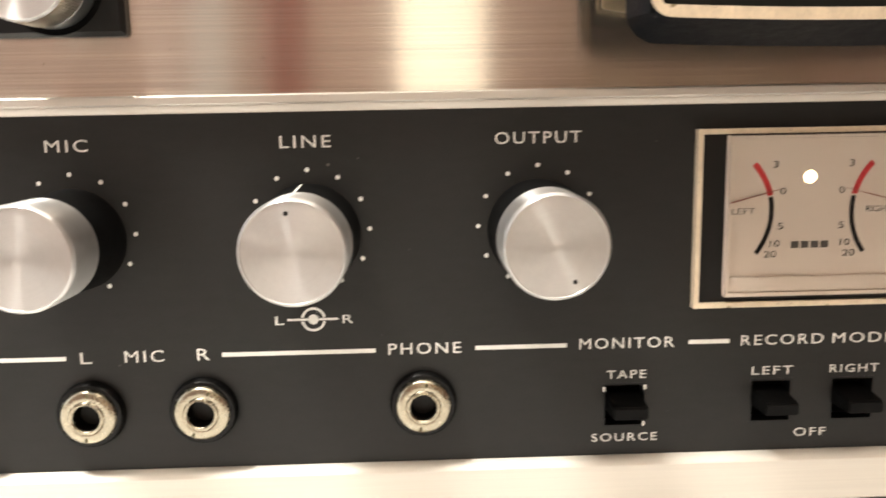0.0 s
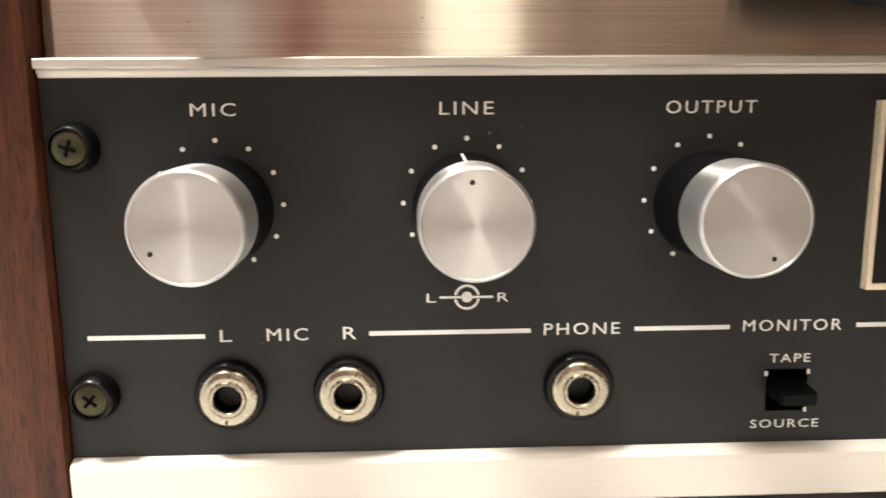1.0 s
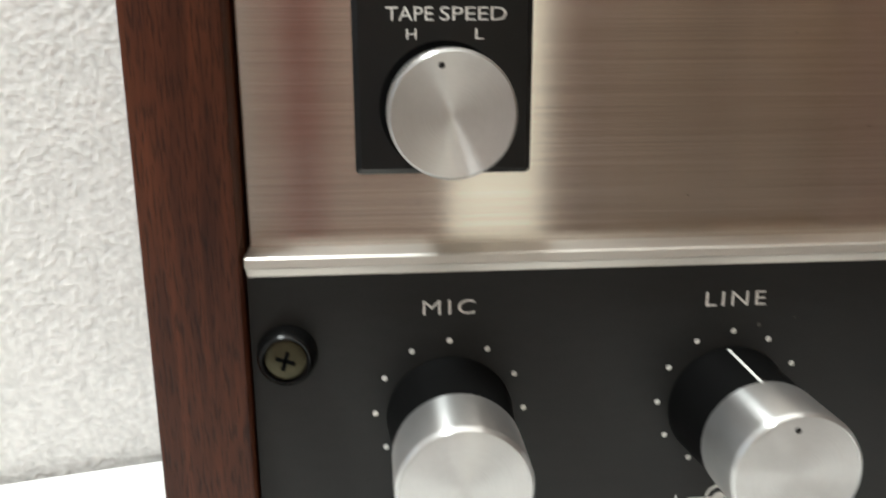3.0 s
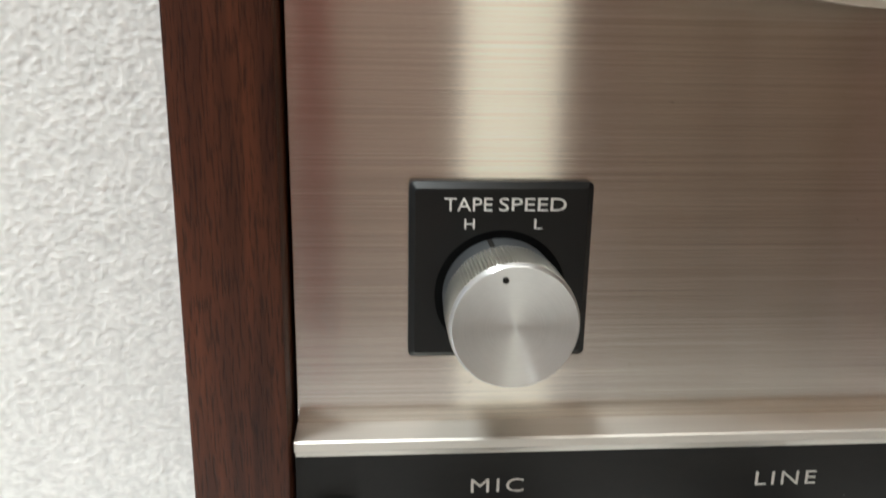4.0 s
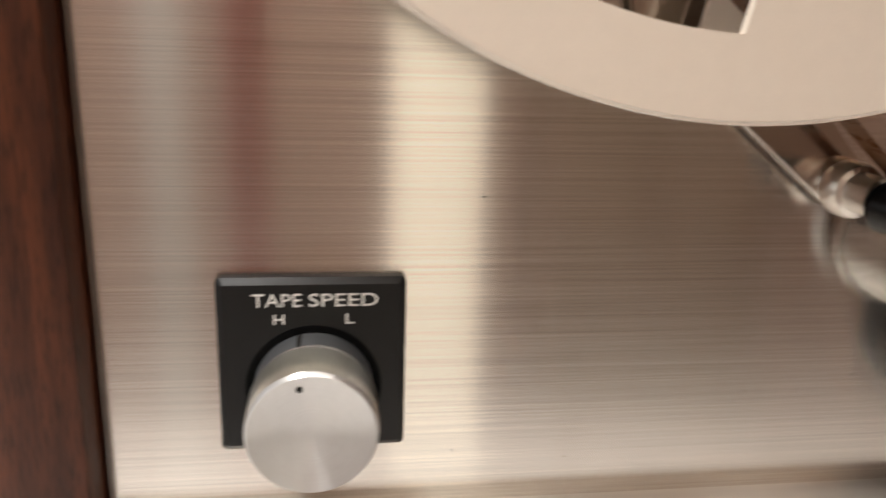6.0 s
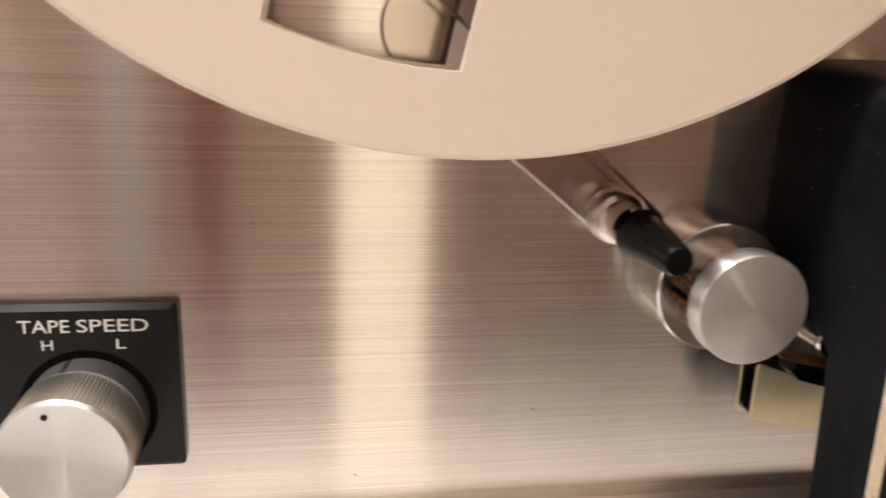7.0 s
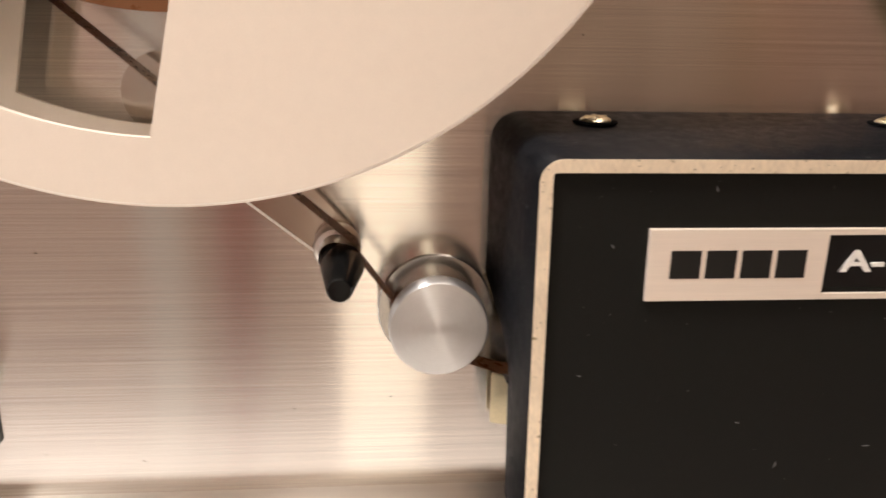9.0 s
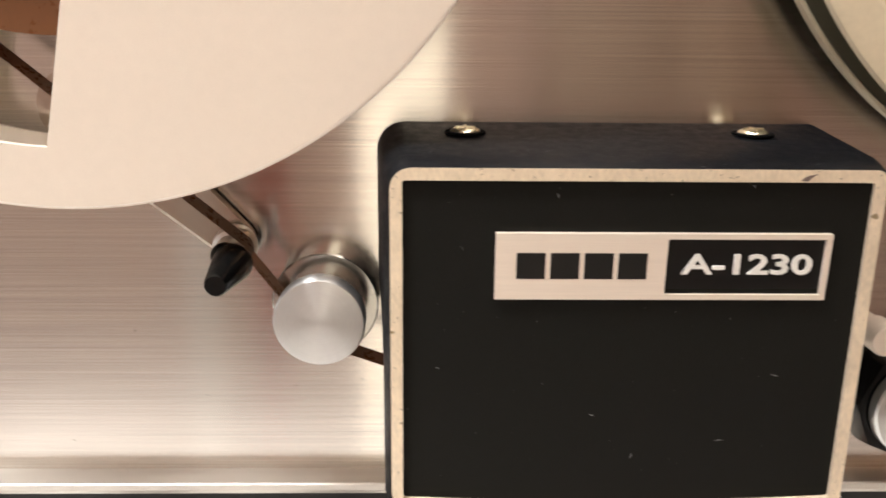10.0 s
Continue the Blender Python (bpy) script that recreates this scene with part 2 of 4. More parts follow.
# ---- mesh helpers (millimetres in, metres out) ----
def finish(bm, name, smooth=35):
    bmesh.ops.recalc_face_normals(bm, faces=bm.faces)
    for v in bm.verts:
        v.co *= MM
    me = bpy.data.meshes.new(name)
    lim = radians(smooth)
    for f in bm.faces:
        f.smooth = True
    for e in bm.edges:
        if len(e.link_faces) == 2:
            e.smooth = e.calc_face_angle(0) < lim
    bm.to_mesh(me)
    bm.free()
    return me


def part(name, bm, mat, parent=None, label="", at=(0, 0, 0)):
    me = finish(bm, name)
    me.materials.append(mat)
    ob = new(name, me)
    ob.parent = parent
    ob.location = [c * MM for c in at]
    if label:
        ob["label"] = label
    return ob


def thing(name, label, category, at=(0, 0, 0), kind="", group=""):
    ob = new(name)
    ob.empty_display_size = 0.01
    ob.location = [c * MM for c in at]
    return tagged(ob, label, category, group, kind)


def box(x0, x1, y0, y1, z0, z1, bevel=0.0, seg=2, bm=None):
    bm = bm or bmesh.new()
    m = Matrix.Translation(((x0 + x1) / 2, (y0 + y1) / 2, (z0 + z1) / 2)) @ Matrix.Diagonal((x1 - x0, y1 - y0, z1 - z0, 1))
    made = bmesh.ops.create_cube(bm, size=1, matrix=m)
    if bevel:
        edges = list({e for v in made["verts"] for e in v.link_edges})
        bmesh.ops.bevel(bm, geom=edges, offset=bevel, segments=seg, profile=0.5, affect="EDGES")
    return bm


def lathe(profile, n=64, bm=None, at=(0, 0)):
    """Turns a profile of (radius, y) about the y axis through (x, z) = at."""
    bm = bm or bmesh.new()
    rings = []
    for r, y in profile:
        if r < 1e-6:
            rings.append([bm.verts.new((at[0], y, at[1]))])
        else:
            rings.append([bm.verts.new((at[0] + r * math.sin(a), y, at[1] + r * math.cos(a))) for a in (2 * math.pi * k / n for k in range(n))])
    for a, b in zip(rings, rings[1:]):
        for k in range(n):
            j = (k + 1) % n
            if len(a) == 1 and len(b) == 1:
                break
            if len(a) == 1:
                bm.faces.new((a[0], b[k], b[j]))
            elif len(b) == 1:
                bm.faces.new((a[k], b[0], a[j]))
            else:
                bm.faces.new((a[k], b[k], b[j], a[j]))
    return bm


def prism(points, y0, y1, bm=None):
    """A slab with the outline points (x, z), from y0 to y1."""
    bm = bm or bmesh.new()
    a = [bm.verts.new((x, y0, z)) for x, z in points]
    b = [bm.verts.new((x, y1, z)) for x, z in points]
    bm.faces.new(a)
    bm.faces.new(b[::-1])
    n = len(points)
    for k in range(n):
        j = (k + 1) % n
        bm.faces.new((a[k], b[k], b[j], a[j]))
    return bm


def extrusion(profile, x0, x1):
    """A bar along x with the closed profile (y, z)."""
    bm = bmesh.new()
    a = [bm.verts.new((x0, y, z)) for y, z in profile]
    b = [bm.verts.new((x1, y, z)) for y, z in profile]
    bm.faces.new(a)
    bm.faces.new(b[::-1])
    n = len(profile)
    for k in range(n):
        j = (k + 1) % n
        bm.faces.new((a[k], b[k], b[j], a[j]))
    return bm


def ring_plate(outer, inner, y0, y1):
    """A frame between two outlines (x, z) with the same number of points."""
    bm = bmesh.new()
    n = len(outer)
    o0, o1, i0, i1 = ([bm.verts.new((x, y, z)) for x, z in pts] for pts, y in ((outer, y0), (outer, y1), (inner, y0), (inner, y1)))
    for k in range(n):
        j = (k + 1) % n
        bm.faces.new((o0[k], o0[j], i0[j], i0[k]))
        bm.faces.new((o1[k], i1[k], i1[j], o1[j]))
        bm.faces.new((o0[k], o1[k], o1[j], o0[j]))
        bm.faces.new((i0[k], i0[j], i1[j], i1[k]))
    return bm


def round_rect(x0, x1, z0, z1, r, n=6, right=None):
    """An outline with rounded corners; right: the radius of the two on that side, if another."""
    pts = []
    left, right = r, r if right is None else right
    for cx, cz, a0, r in ((x1 - right, z1 - right, 0, right), (x0 + left, z1 - left, 90, left), (x0 + left, z0 + left, 180, left), (x1 - right, z0 + right, 270, right)):
        for k in range(n + 1):
            a = radians(a0 + 90 * k / n)
            pts.append((cx + r * math.cos(a), cz + r * math.sin(a)))
    return pts


def arc_band(cx, cz, r0, r1, a0, a1, n=24):
    """Outline of a bent band; angles in degrees from straight up, clockwise."""
    out = [(cx + r1 * math.sin(radians(a0 + (a1 - a0) * k / n)), cz + r1 * math.cos(radians(a0 + (a1 - a0) * k / n))) for k in range(n + 1)]
    return out + [(cx + r0 * math.sin(radians(a1 + (a0 - a1) * k / n)), cz + r0 * math.cos(radians(a1 + (a0 - a1) * k / n))) for k in range(n + 1)]


def word(text, x0, x1, z0, z1, y, mat, parent, label="", depth=0.06, bold=0.0, spacing=1.0):
    """Raised lettering on an upright plane, fitted to a box, its face at y."""
    cu = bpy.data.curves.new("lettering", "FONT")
    cu.body = text
    cu.extrude = 0.02
    cu.offset = bold
    cu.space_character = spacing
    cu.resolution_u = 3
    tmp = new("lettering_curve", cu)
    deps = bpy.context.evaluated_depsgraph_get()
    me = bpy.data.meshes.new_from_object(tmp.evaluated_get(deps))
    bpy.data.objects.remove(tmp)
    bpy.data.curves.remove(cu)
    co = np.empty(len(me.vertices) * 3)
    me.vertices.foreach_get("co", co)
    co = co.reshape(-1, 3)
    lo, hi = co.min(0), co.max(0)
    size = np.maximum(hi - lo, 1e-6)
    u = (co - lo) / size
    out = np.empty_like(co)
    out[:, 0] = x0 + u[:, 0] * (x1 - x0)
    out[:, 2] = z0 + u[:, 1] * (z1 - z0)
    out[:, 1] = y + depth * (1 - u[:, 2])
    me.vertices.foreach_set("co", (out * MM).ravel())
    me.update()
    me.name = "lettering"
    me.materials.append(mat)
    ob = new("lettering", me)
    ob.parent = parent
    ob["label"] = label or "printed word " + text
    return ob


# ---- room ----
def wall_piece(name, bm, mat, label, category="wall"):
    return tagged(part(name, bm, mat), label, category, "", "structure")


SKEW = math.tan(radians(13))


def build_room():
    # textured wall behind the deck, turned a little away from it
    ax, ay = -1500, 144 - SKEW * 1484
    bx, by = 2200, 144 + SKEW * 2216
    bm = bmesh.new()
    low = [bm.verts.new((x, y, -850)) for x, y in ((ax, ay), (bx, by), (bx - 22, by + 100), (ax - 22, ay + 100))]
    high = [bm.verts.new((v.co.x, v.co.y, 1600)) for v in low]
    bm.faces.new(low)
    bm.faces.new(high)
    for k in range(4):
        bm.faces.new((low[k], low[(k + 1) % 4], high[(k + 1) % 4], high[k]))
    wall_piece("wall_north", bm, STUCCO, "white rough-textured plaster wall behind the deck")
    wall_piece("floor", box(-1700, 2400, -1300, 900, -900, -850), FLOORWOOD, "pale brown wooden floor", "floor")
    wall_piece("ceiling", box(-1700, 2400, -1300, 900, 1600, 1650), CEIL, "plain white ceiling", "ceiling")
    wall_piece("wall_south", box(-1600, 2300, -1200, -1100, -850, 1600), PAINT, "warm beige painted wall")
    # unseen upright, added to put a pale streak into the plate's reflection
    wall_piece("trim", box(-232, -172, -1099, -1080, -850, 1250, 3), WHITE, "added unseen white upright for a pale reflected streak", "trim")
    # slim column lamp behind the viewer, assumed from the strip mirrored in the plate
    t = thing("floor_lamp", "assumed tall slim column floor lamp with lit paper shade", "floor lamp", (139, -648, -850))
    part("base", box(-90, 90, -70, 70, 0, 18, 4), DARK, t)
    part("shade", box(-44, 44, -34, 34, 30, 1370, 6), SHADE, t, "glowing cream paper shade")
    part("neck", box(-8, 8, -8, 8, 18, 30), DARK, t)
    part("cap", box(-46, 46, -36, 35, 1370, 1380, 2), DARK, t)
    # side walls
    bm = box(-1600, -1500, -1100, -950, -850, 1600)
    box(-1600, -1500, -250, 400, -850, 1600, bm=bm)
    box(-1600, -1500, -950, -250, -850, -100, bm=bm)
    box(-1600, -1500, -950, -250, 1000, 1600, bm=bm)
    wall_piece("wall_west", bm, PAINT, "warm beige painted wall")
    # unseen window, added to house the fill light from the left
    win = wall_piece("west_fill_window", box(-1560, -1520, -950, -250, 430, 460), WHITE, "added unseen wide window with white crossbar", "window")
    pane = part("pane", box(-1544, -1536, -950, -250, -100, 429), GLASS, win)
    pane.visible_shadow = False
    pane = part("pane", box(-1544, -1536, -950, -250, 461, 1000), GLASS, win)
    pane.visible_shadow = False
    wall_piece("wall_east", box(2200, 2300, -1100, 700, -850, 1600), PAINT, "warm beige painted wall")
    # unseen red curtain on the wall, added for the red band in the plate
    x0, x1 = -112, -58
    bm = bmesh.new()
    n = int((x1 - x0) / 2.5)
    rows = [[bm.verts.new((x0 + (x1 - x0) * k / n, -1075 + 14 * math.sin(k * 0.85) + 5 * math.sin(k * 2.1), z)) for k in range(n + 1)] for z in (-780, 1350)]
    for k in range(n):
        bm.faces.new((rows[0][k], rows[0][k + 1], rows[1][k + 1], rows[1][k]))
    bmesh.ops.solidify(bm, geom=bm.faces[:], thickness=3)
    t = thing("curtain", "added unseen narrow coral red cloth curtain, for a red reflected band", "curtain")
    part("cloth", bm, CURTAIN, t)
    part("rail", box(x0 - 8, x1 + 3, -1100, -1072, 1350, 1362, 2), DARK, t)
    # unseen cabinet, added to vary what the face plate mirrors
    t = thing("cabinet", "added unseen tall pale brown wooden cabinet, for the reflection", "cabinet")
    part("body", box(330, 620, -1098, -860, -848, 1150, 4), OAK, t)
    part("door", box(334, 473, -860, -842, -780, 1140, 2), OAK, t)
    part("door", box(477, 616, -860, -842, -780, 1140, 2), OAK, t)
    # unseen ceiling panel, added above the overhead fill lamp
    t = thing("overhead_panel", "added unseen square white overhead light panel", "ceiling light")
    part("frame", box(-120, 820, -1020, -80, 1540, 1599, 6), WHITE, t)
    part("diffuser", box(-100, 800, -1000, -100, 1530, 1540, 2), CEIL, t)

    # unseen wall lamp with an open dark ring, added round the warm bulb
    t = thing("glint_lamp", "added unseen wall lamp with a dark ring and a warm bulb", "wall lamp", (740, -980, 620))
    part("bracket", box(-10, 10, -120, -70, -8, 8, 2), DARK, t)
    bm = bmesh.new()
    bmesh.ops.create_cone(bm, segments=40, cap_ends=False, radius1=62, radius2=62, depth=12, matrix=Matrix.Translation((0, 0, -90)))
    bmesh.ops.solidify(bm, geom=bm.faces[:], thickness=2)
    part("shade_ring", bm, DARK, t)
    # unseen housing, added round the spot that brightens the wall
    t = thing("wall_fill_spot", "added unseen small white spotlight that brightens the wall", "spotlight", (-420, -250, 1450))
    bm = bmesh.new()
    bmesh.ops.create_cone(bm, segments=32, cap_ends=True, radius1=48, radius2=34, depth=70, matrix=Matrix.Translation((0, 0, 40)))
    part("shade", bm, WHITE, t)
    bm = bmesh.new()
    bmesh.ops.create_cone(bm, segments=16, cap_ends=True, radius1=8, radius2=8, depth=76, matrix=Matrix.Translation((0, 0, 112)))
    part("stem", bm, WHITE, t)


def build_table():
    t = thing("table", "smooth white lacquered table under the deck", "table")
    # the back edge follows the wall
    bm = bmesh.new()
    pts = [(-900, -210), (1300, -210), (1300, 144 + SKEW * 1316 - 4.2), (-900, 144 - SKEW * 884 - 4.2)]
    a = [bm.verts.new((x, y, -105)) for x, y in pts]
    b = [bm.verts.new((x, y, -140)) for x, y in pts]
    bm.faces.new(a)
    bm.faces.new(b)
    for k in range(4):
        bm.faces.new((a[k], a[(k + 1) % 4], b[(k + 1) % 4], b[k]))
    part("tabletop", bm, WHITE, t)
    for x in (-860, 1210):
        for y in (-205,):
            part("leg", box(x, x + 50, y, y + 50, -850, -140, 3), WHITE, t)


build_room()
build_table()


# ---- tape deck ----
DECK_L, DECK_R, DECK_TOP, FACE_Y = 0.0, 404.0, 338.0, 4.0
deck = thing("tape_deck", "vintage reel-to-reel tape deck with walnut sides and brushed aluminium face", "tape deck", (0, 0, 0))


def build_case():
    part("side_panel", box(-16.6, -0.6, -3.2, 132, -97, 345, 0.7), WOOD, deck, "dark walnut side board")
    part("side_panel", box(404.6, 420.6, -3.2, 132, -97, 345, 0.7), WOOD, deck, "dark walnut side board")
    part("top_panel", box(-0.6, 404.6, -3.2, 132, 339, 345, 0.5), WOOD, deck, "dark walnut top board")
    part("back_panel", box(-0.4, 404.4, 120, 126, -96, 338.8), BLACK, deck, "black rear panel")
    part("bottom_panel", box(-0.4, 404.4, 1.5, 119.8, -97, -95.2), BLACK, deck, "black bottom plate")
    for x in (20, 384):
        for y in (15, 115):
            bm = bmesh.new()
            bmesh.ops.create_cone(bm, segments=28, cap_ends=True, radius1=9, radius2=11, depth=8, matrix=Matrix.Translation((x, y, -101)))
            part("foot", bm, RUBBER, deck, "round black rubber foot")
    part("face_plate", box(0.3, 403.7, FACE_Y, FACE_Y + 2, 3.9, 338.6), ALU, deck, "horizontally brushed aluminium face plate")
    for x, z, a, ln in ((148.6, 28.2, 25, 1.7), (133.0, 26.5, 160, 1.0), (62.0, 60.0, 10, 1.2), (79.0, 12.0, 35, 1.4), (58.5, 14.2, 70, 1.0), (170.5, 104.0, 40, 1.1), (262.0, 106.0, -62, 6.5), (30.2, 11.4, -30, 1.1), (112.0, 24.0, 15, 1.3), (96.5, 40.5, 60, 0.9)):
        bm = prism([(-ln / 2.6, -0.05), (0, -0.09), (ln / 2.6, 0), (0, 0.08)], FACE_Y - 0.03, FACE_Y + 0.02)
        bmesh.ops.rotate(bm, verts=bm.verts, cent=(0, 0, 0), matrix=Matrix.Rotation(radians(a), 3, "Y"))
        part("scratch", bm, BRONZE, deck, "small dark scratch", (x, 0, z))
    part("trim_rail", extrusion([(FACE_Y + 0.6, 4.05), (FACE_Y - 0.3, 4.05), (1.0, 3.9), (-2.0, 3.8), (-2.35, 3.5), (-2.35, 2.0), (-2.1, 1.75), (-0.8, 1.6), (-0.75, 0.9), (-0.3, 0.15), (-0.3, -0.1), (3.4, -0.1)], 0.1, 403.9), RAIL, deck, "bright satin aluminium trim rail")
    part("lower_rail", extrusion([(3, -83.2), (-0.6, -83.3), (-2.4, -84.0), (-3.0, -84.8), (-3.0, -94.6), (-2.4, -95.2), (1.2, -95.2), (1.2, -96.5), (3, -96.5)], 0.1, 403.9), LOWER, deck, "pale satin aluminium lower rail")


def dial_dots(cx, cz, parent):
    for k in range(-5, 6):
        a = radians(30 * k)
        bm = lathe([(0, -0.08), (0.52, -0.08), (0.52, 0.02)], 14)
        part("scale_dot", bm, PRINT, parent, "", (cx + 13.7 * math.sin(a), 0, cz + 13.7 * math.cos(a)))


def big_knob(cx, cz, turn, label):
    """A level knob: a black skirt with a white line and an aluminium cap with a small dimple."""
    k = part("knob", lathe([(9.6, -14.3), (10.9, -14.4), (11.0, -14.8), (10.95, -25.5), (10.8, -26.1), (10.35, -26.6), (10.2, -26.62), (10.1, -26.45), (0, -26.45)], 128), TURNED, deck, label, (cx, 0, cz))
    part("skirt", lathe([(0, -0.2), (11.6, -0.2), (11.65, -0.5), (11.5, -1.0), (10.7, -14.2), (0, -14.2)], 80), SKIRT, k, "black skirt")
    bm = lathe([(0, -26.52), (0.5, -26.52), (0.5, -26.4)], 16)
    s, c = math.sin(radians(turn)), math.cos(radians(turn))
    part("index_dot", bm, INK, k, "black index dot", (7.95 * s, 0, 7.95 * c))
    bm = extrusion([(-14.25, 10.4), (-14.25, 10.82), (-1.2, 11.6), (-1.2, 11.1)], -0.27, 0.27)
    bmesh.ops.rotate(bm, verts=bm.verts, cent=(0, 0, 0), matrix=Matrix.Rotation(radians(turn), 3, "Y"))
    part("pointer_line", bm, PRINT, k, "white pointer line")
    return k


def jack(cx, cz, turn):
    bm = lathe([(3.0, -3.0), (3.0, -4.0), (3.15, -4.3), (3.4, -4.45), (3.8, -4.4), (4.0, -4.1), (4.1, -3.95), (4.3, -4.0), (5.3, -3.95), (5.9, -3.7), (6.3, -3.3), (6.6, -2.8), (6.6, -1.5), (4, -1.4)], 112)
    # milled rim
    for v in bm.verts:
        r = math.hypot(v.co.x, v.co.z)
        if r > 6.4 and round(math.atan2(v.co.x, v.co.z) / (2 * math.pi) * 112) % 2:
            v.co.x, v.co.z = v.co.x * 0.972, v.co.z * 0.972
    j = part("jack_socket", bm, NICKEL, deck, "nickel headphone-size jack socket", (cx, 0, cz))
    part("base_ring", lathe([(4, -0.1), (7.9, -0.1), (7.95, -0.6), (7.7, -1.9), (7.3, -2.4), (6.0, -2.5)], 56), GLOSS, j, "glossy black base ring")
    part("bore", lathe([(3.05, -3.2), (2.95, -3.3), (2.9, -3.2), (2.9, 11.8), (0, 11.8)], 40), DEEP, j, "dark bore")
    for a in (turn, turn + 180):
        bm = box(-0.36, 0.36, -4.0, -3.3, 4.7, 5.8, 0.1, 1)
        bmesh.ops.rotate(bm, verts=bm.verts, cent=(0, 0, 0), matrix=Matrix.Rotation(radians(a), 3, "Y"))
        part("notch", bm, BRONZE, j, "dark spanner notch")


def panel_screw(cx, cz, turn):
    s = part("screw", lathe([(0, -0.1), (5.3, -0.1), (5.4, -0.5), (5.1, -2.6), (4.7, -3.7), (4.3, -4.1), (3.95, -4.0), (3.8, -3.2), (0, -3.1)], 48), GLOSS, deck, "screw in a black cup washer", (cx, 0, cz))
    part("screw_head", lathe([(3.7, -3.0), (3.65, -3.5), (2.8, -4.0), (0, -4.2)], 40), TARNISH, s, "bronze cross-head screw")
    # raised black bars paint the shade in the cross slot
    for a in (turn, turn + 90):
        bm = box(-1.8, 1.8, -4.28, -3.6, -0.38, 0.38, 0.1, 1)
        bmesh.ops.rotate(bm, verts=bm.verts, cent=(0, 0, 0), matrix=Matrix.Rotation(radians(a), 3, "Y"))
        part("slot_shade", bm, DEEP, s, "black bar for the shaded cross slot")


def slide_switch(x0, x1, z0, z1):
    s = part("slide_switch", ring_plate([(x0 - 0.5, z1 + 0.5), (x1 + 0.5, z1 + 0.5), (x1 + 0.5, z0 - 0.5), (x0 - 0.5, z0 - 0.5)], [(x0, z1), (x1, z1), (x1, z0), (x0, z0)], -0.05, 9.5), BLACK, deck, "black toggle in a square slot")
    part("slot_floor", box(x0 - 0.2, x1 + 0.2, 4.0, 5.0, z0 - 0.2, z1 + 0.2), DEEP, s)
    zc = (z0 + z1) / 2 + 0.5
    bm = bmesh.new()
    w0, w1 = x0 + 0.4, x1 - 0.4
    near = [bm.verts.new((x, -6.6, z)) for x, z in ((w0 + 0.3, zc - 1.9), (w1 - 0.3, zc - 1.9), (w1 - 0.3, zc + 1.1), (w0 + 0.3, zc + 1.1))]
    far = [bm.verts.new((x, 4.2, z)) for x, z in ((w0, zc - 2.2), (w1, zc - 2.2), (w1, zc + 2.4), (w0, zc + 2.4))]
    bm.faces.new(near)
    bm.faces.new(far)
    for k in range(4):
        bm.faces.new((near[k], near[(k + 1) % 4], far[(k + 1) % 4], far[k]))
    bmesh.ops.bevel(bm, geom=bm.edges[:], offset=0.35, segments=2, affect="EDGES")
    part("lever", bm, SKIRT, s, "black moulded lever")


def pierced_plate(xs, zs, y0, y1, holes):
    """One sheet with rectangular holes, given as cells of its grid."""
    bm = bmesh.new()
    grid = {(i, k, y): bm.verts.new((x, y, z)) for i, x in enumerate(xs) for k, z in enumerate(zs) for y in (y0, y1)}
    solid = {(i, k) for i in range(len(xs) - 1) for k in range(len(zs) - 1)} - set(holes)
    for i, k in solid:
        for y in (y0, y1):
            bm.faces.new([grid[i + a, k + b, y] for a, b in ((0, 0), (1, 0), (1, 1), (0, 1))])
        for step, a, b in (((-1, 0), (0, 0), (0, 1)), ((1, 0), (1, 0), (1, 1)), ((0, -1), (0, 0), (1, 0)), ((0, 1), (0, 1), (1, 1))):
            if (i + step[0], k + step[1]) not in solid:
                bm.faces.new([grid[i + a[0], k + a[1], y0], grid[i + b[0], k + b[1], y0], grid[i + b[0], k + b[1], y1], grid[i + a[0], k + a[1], y1]])
    return bm


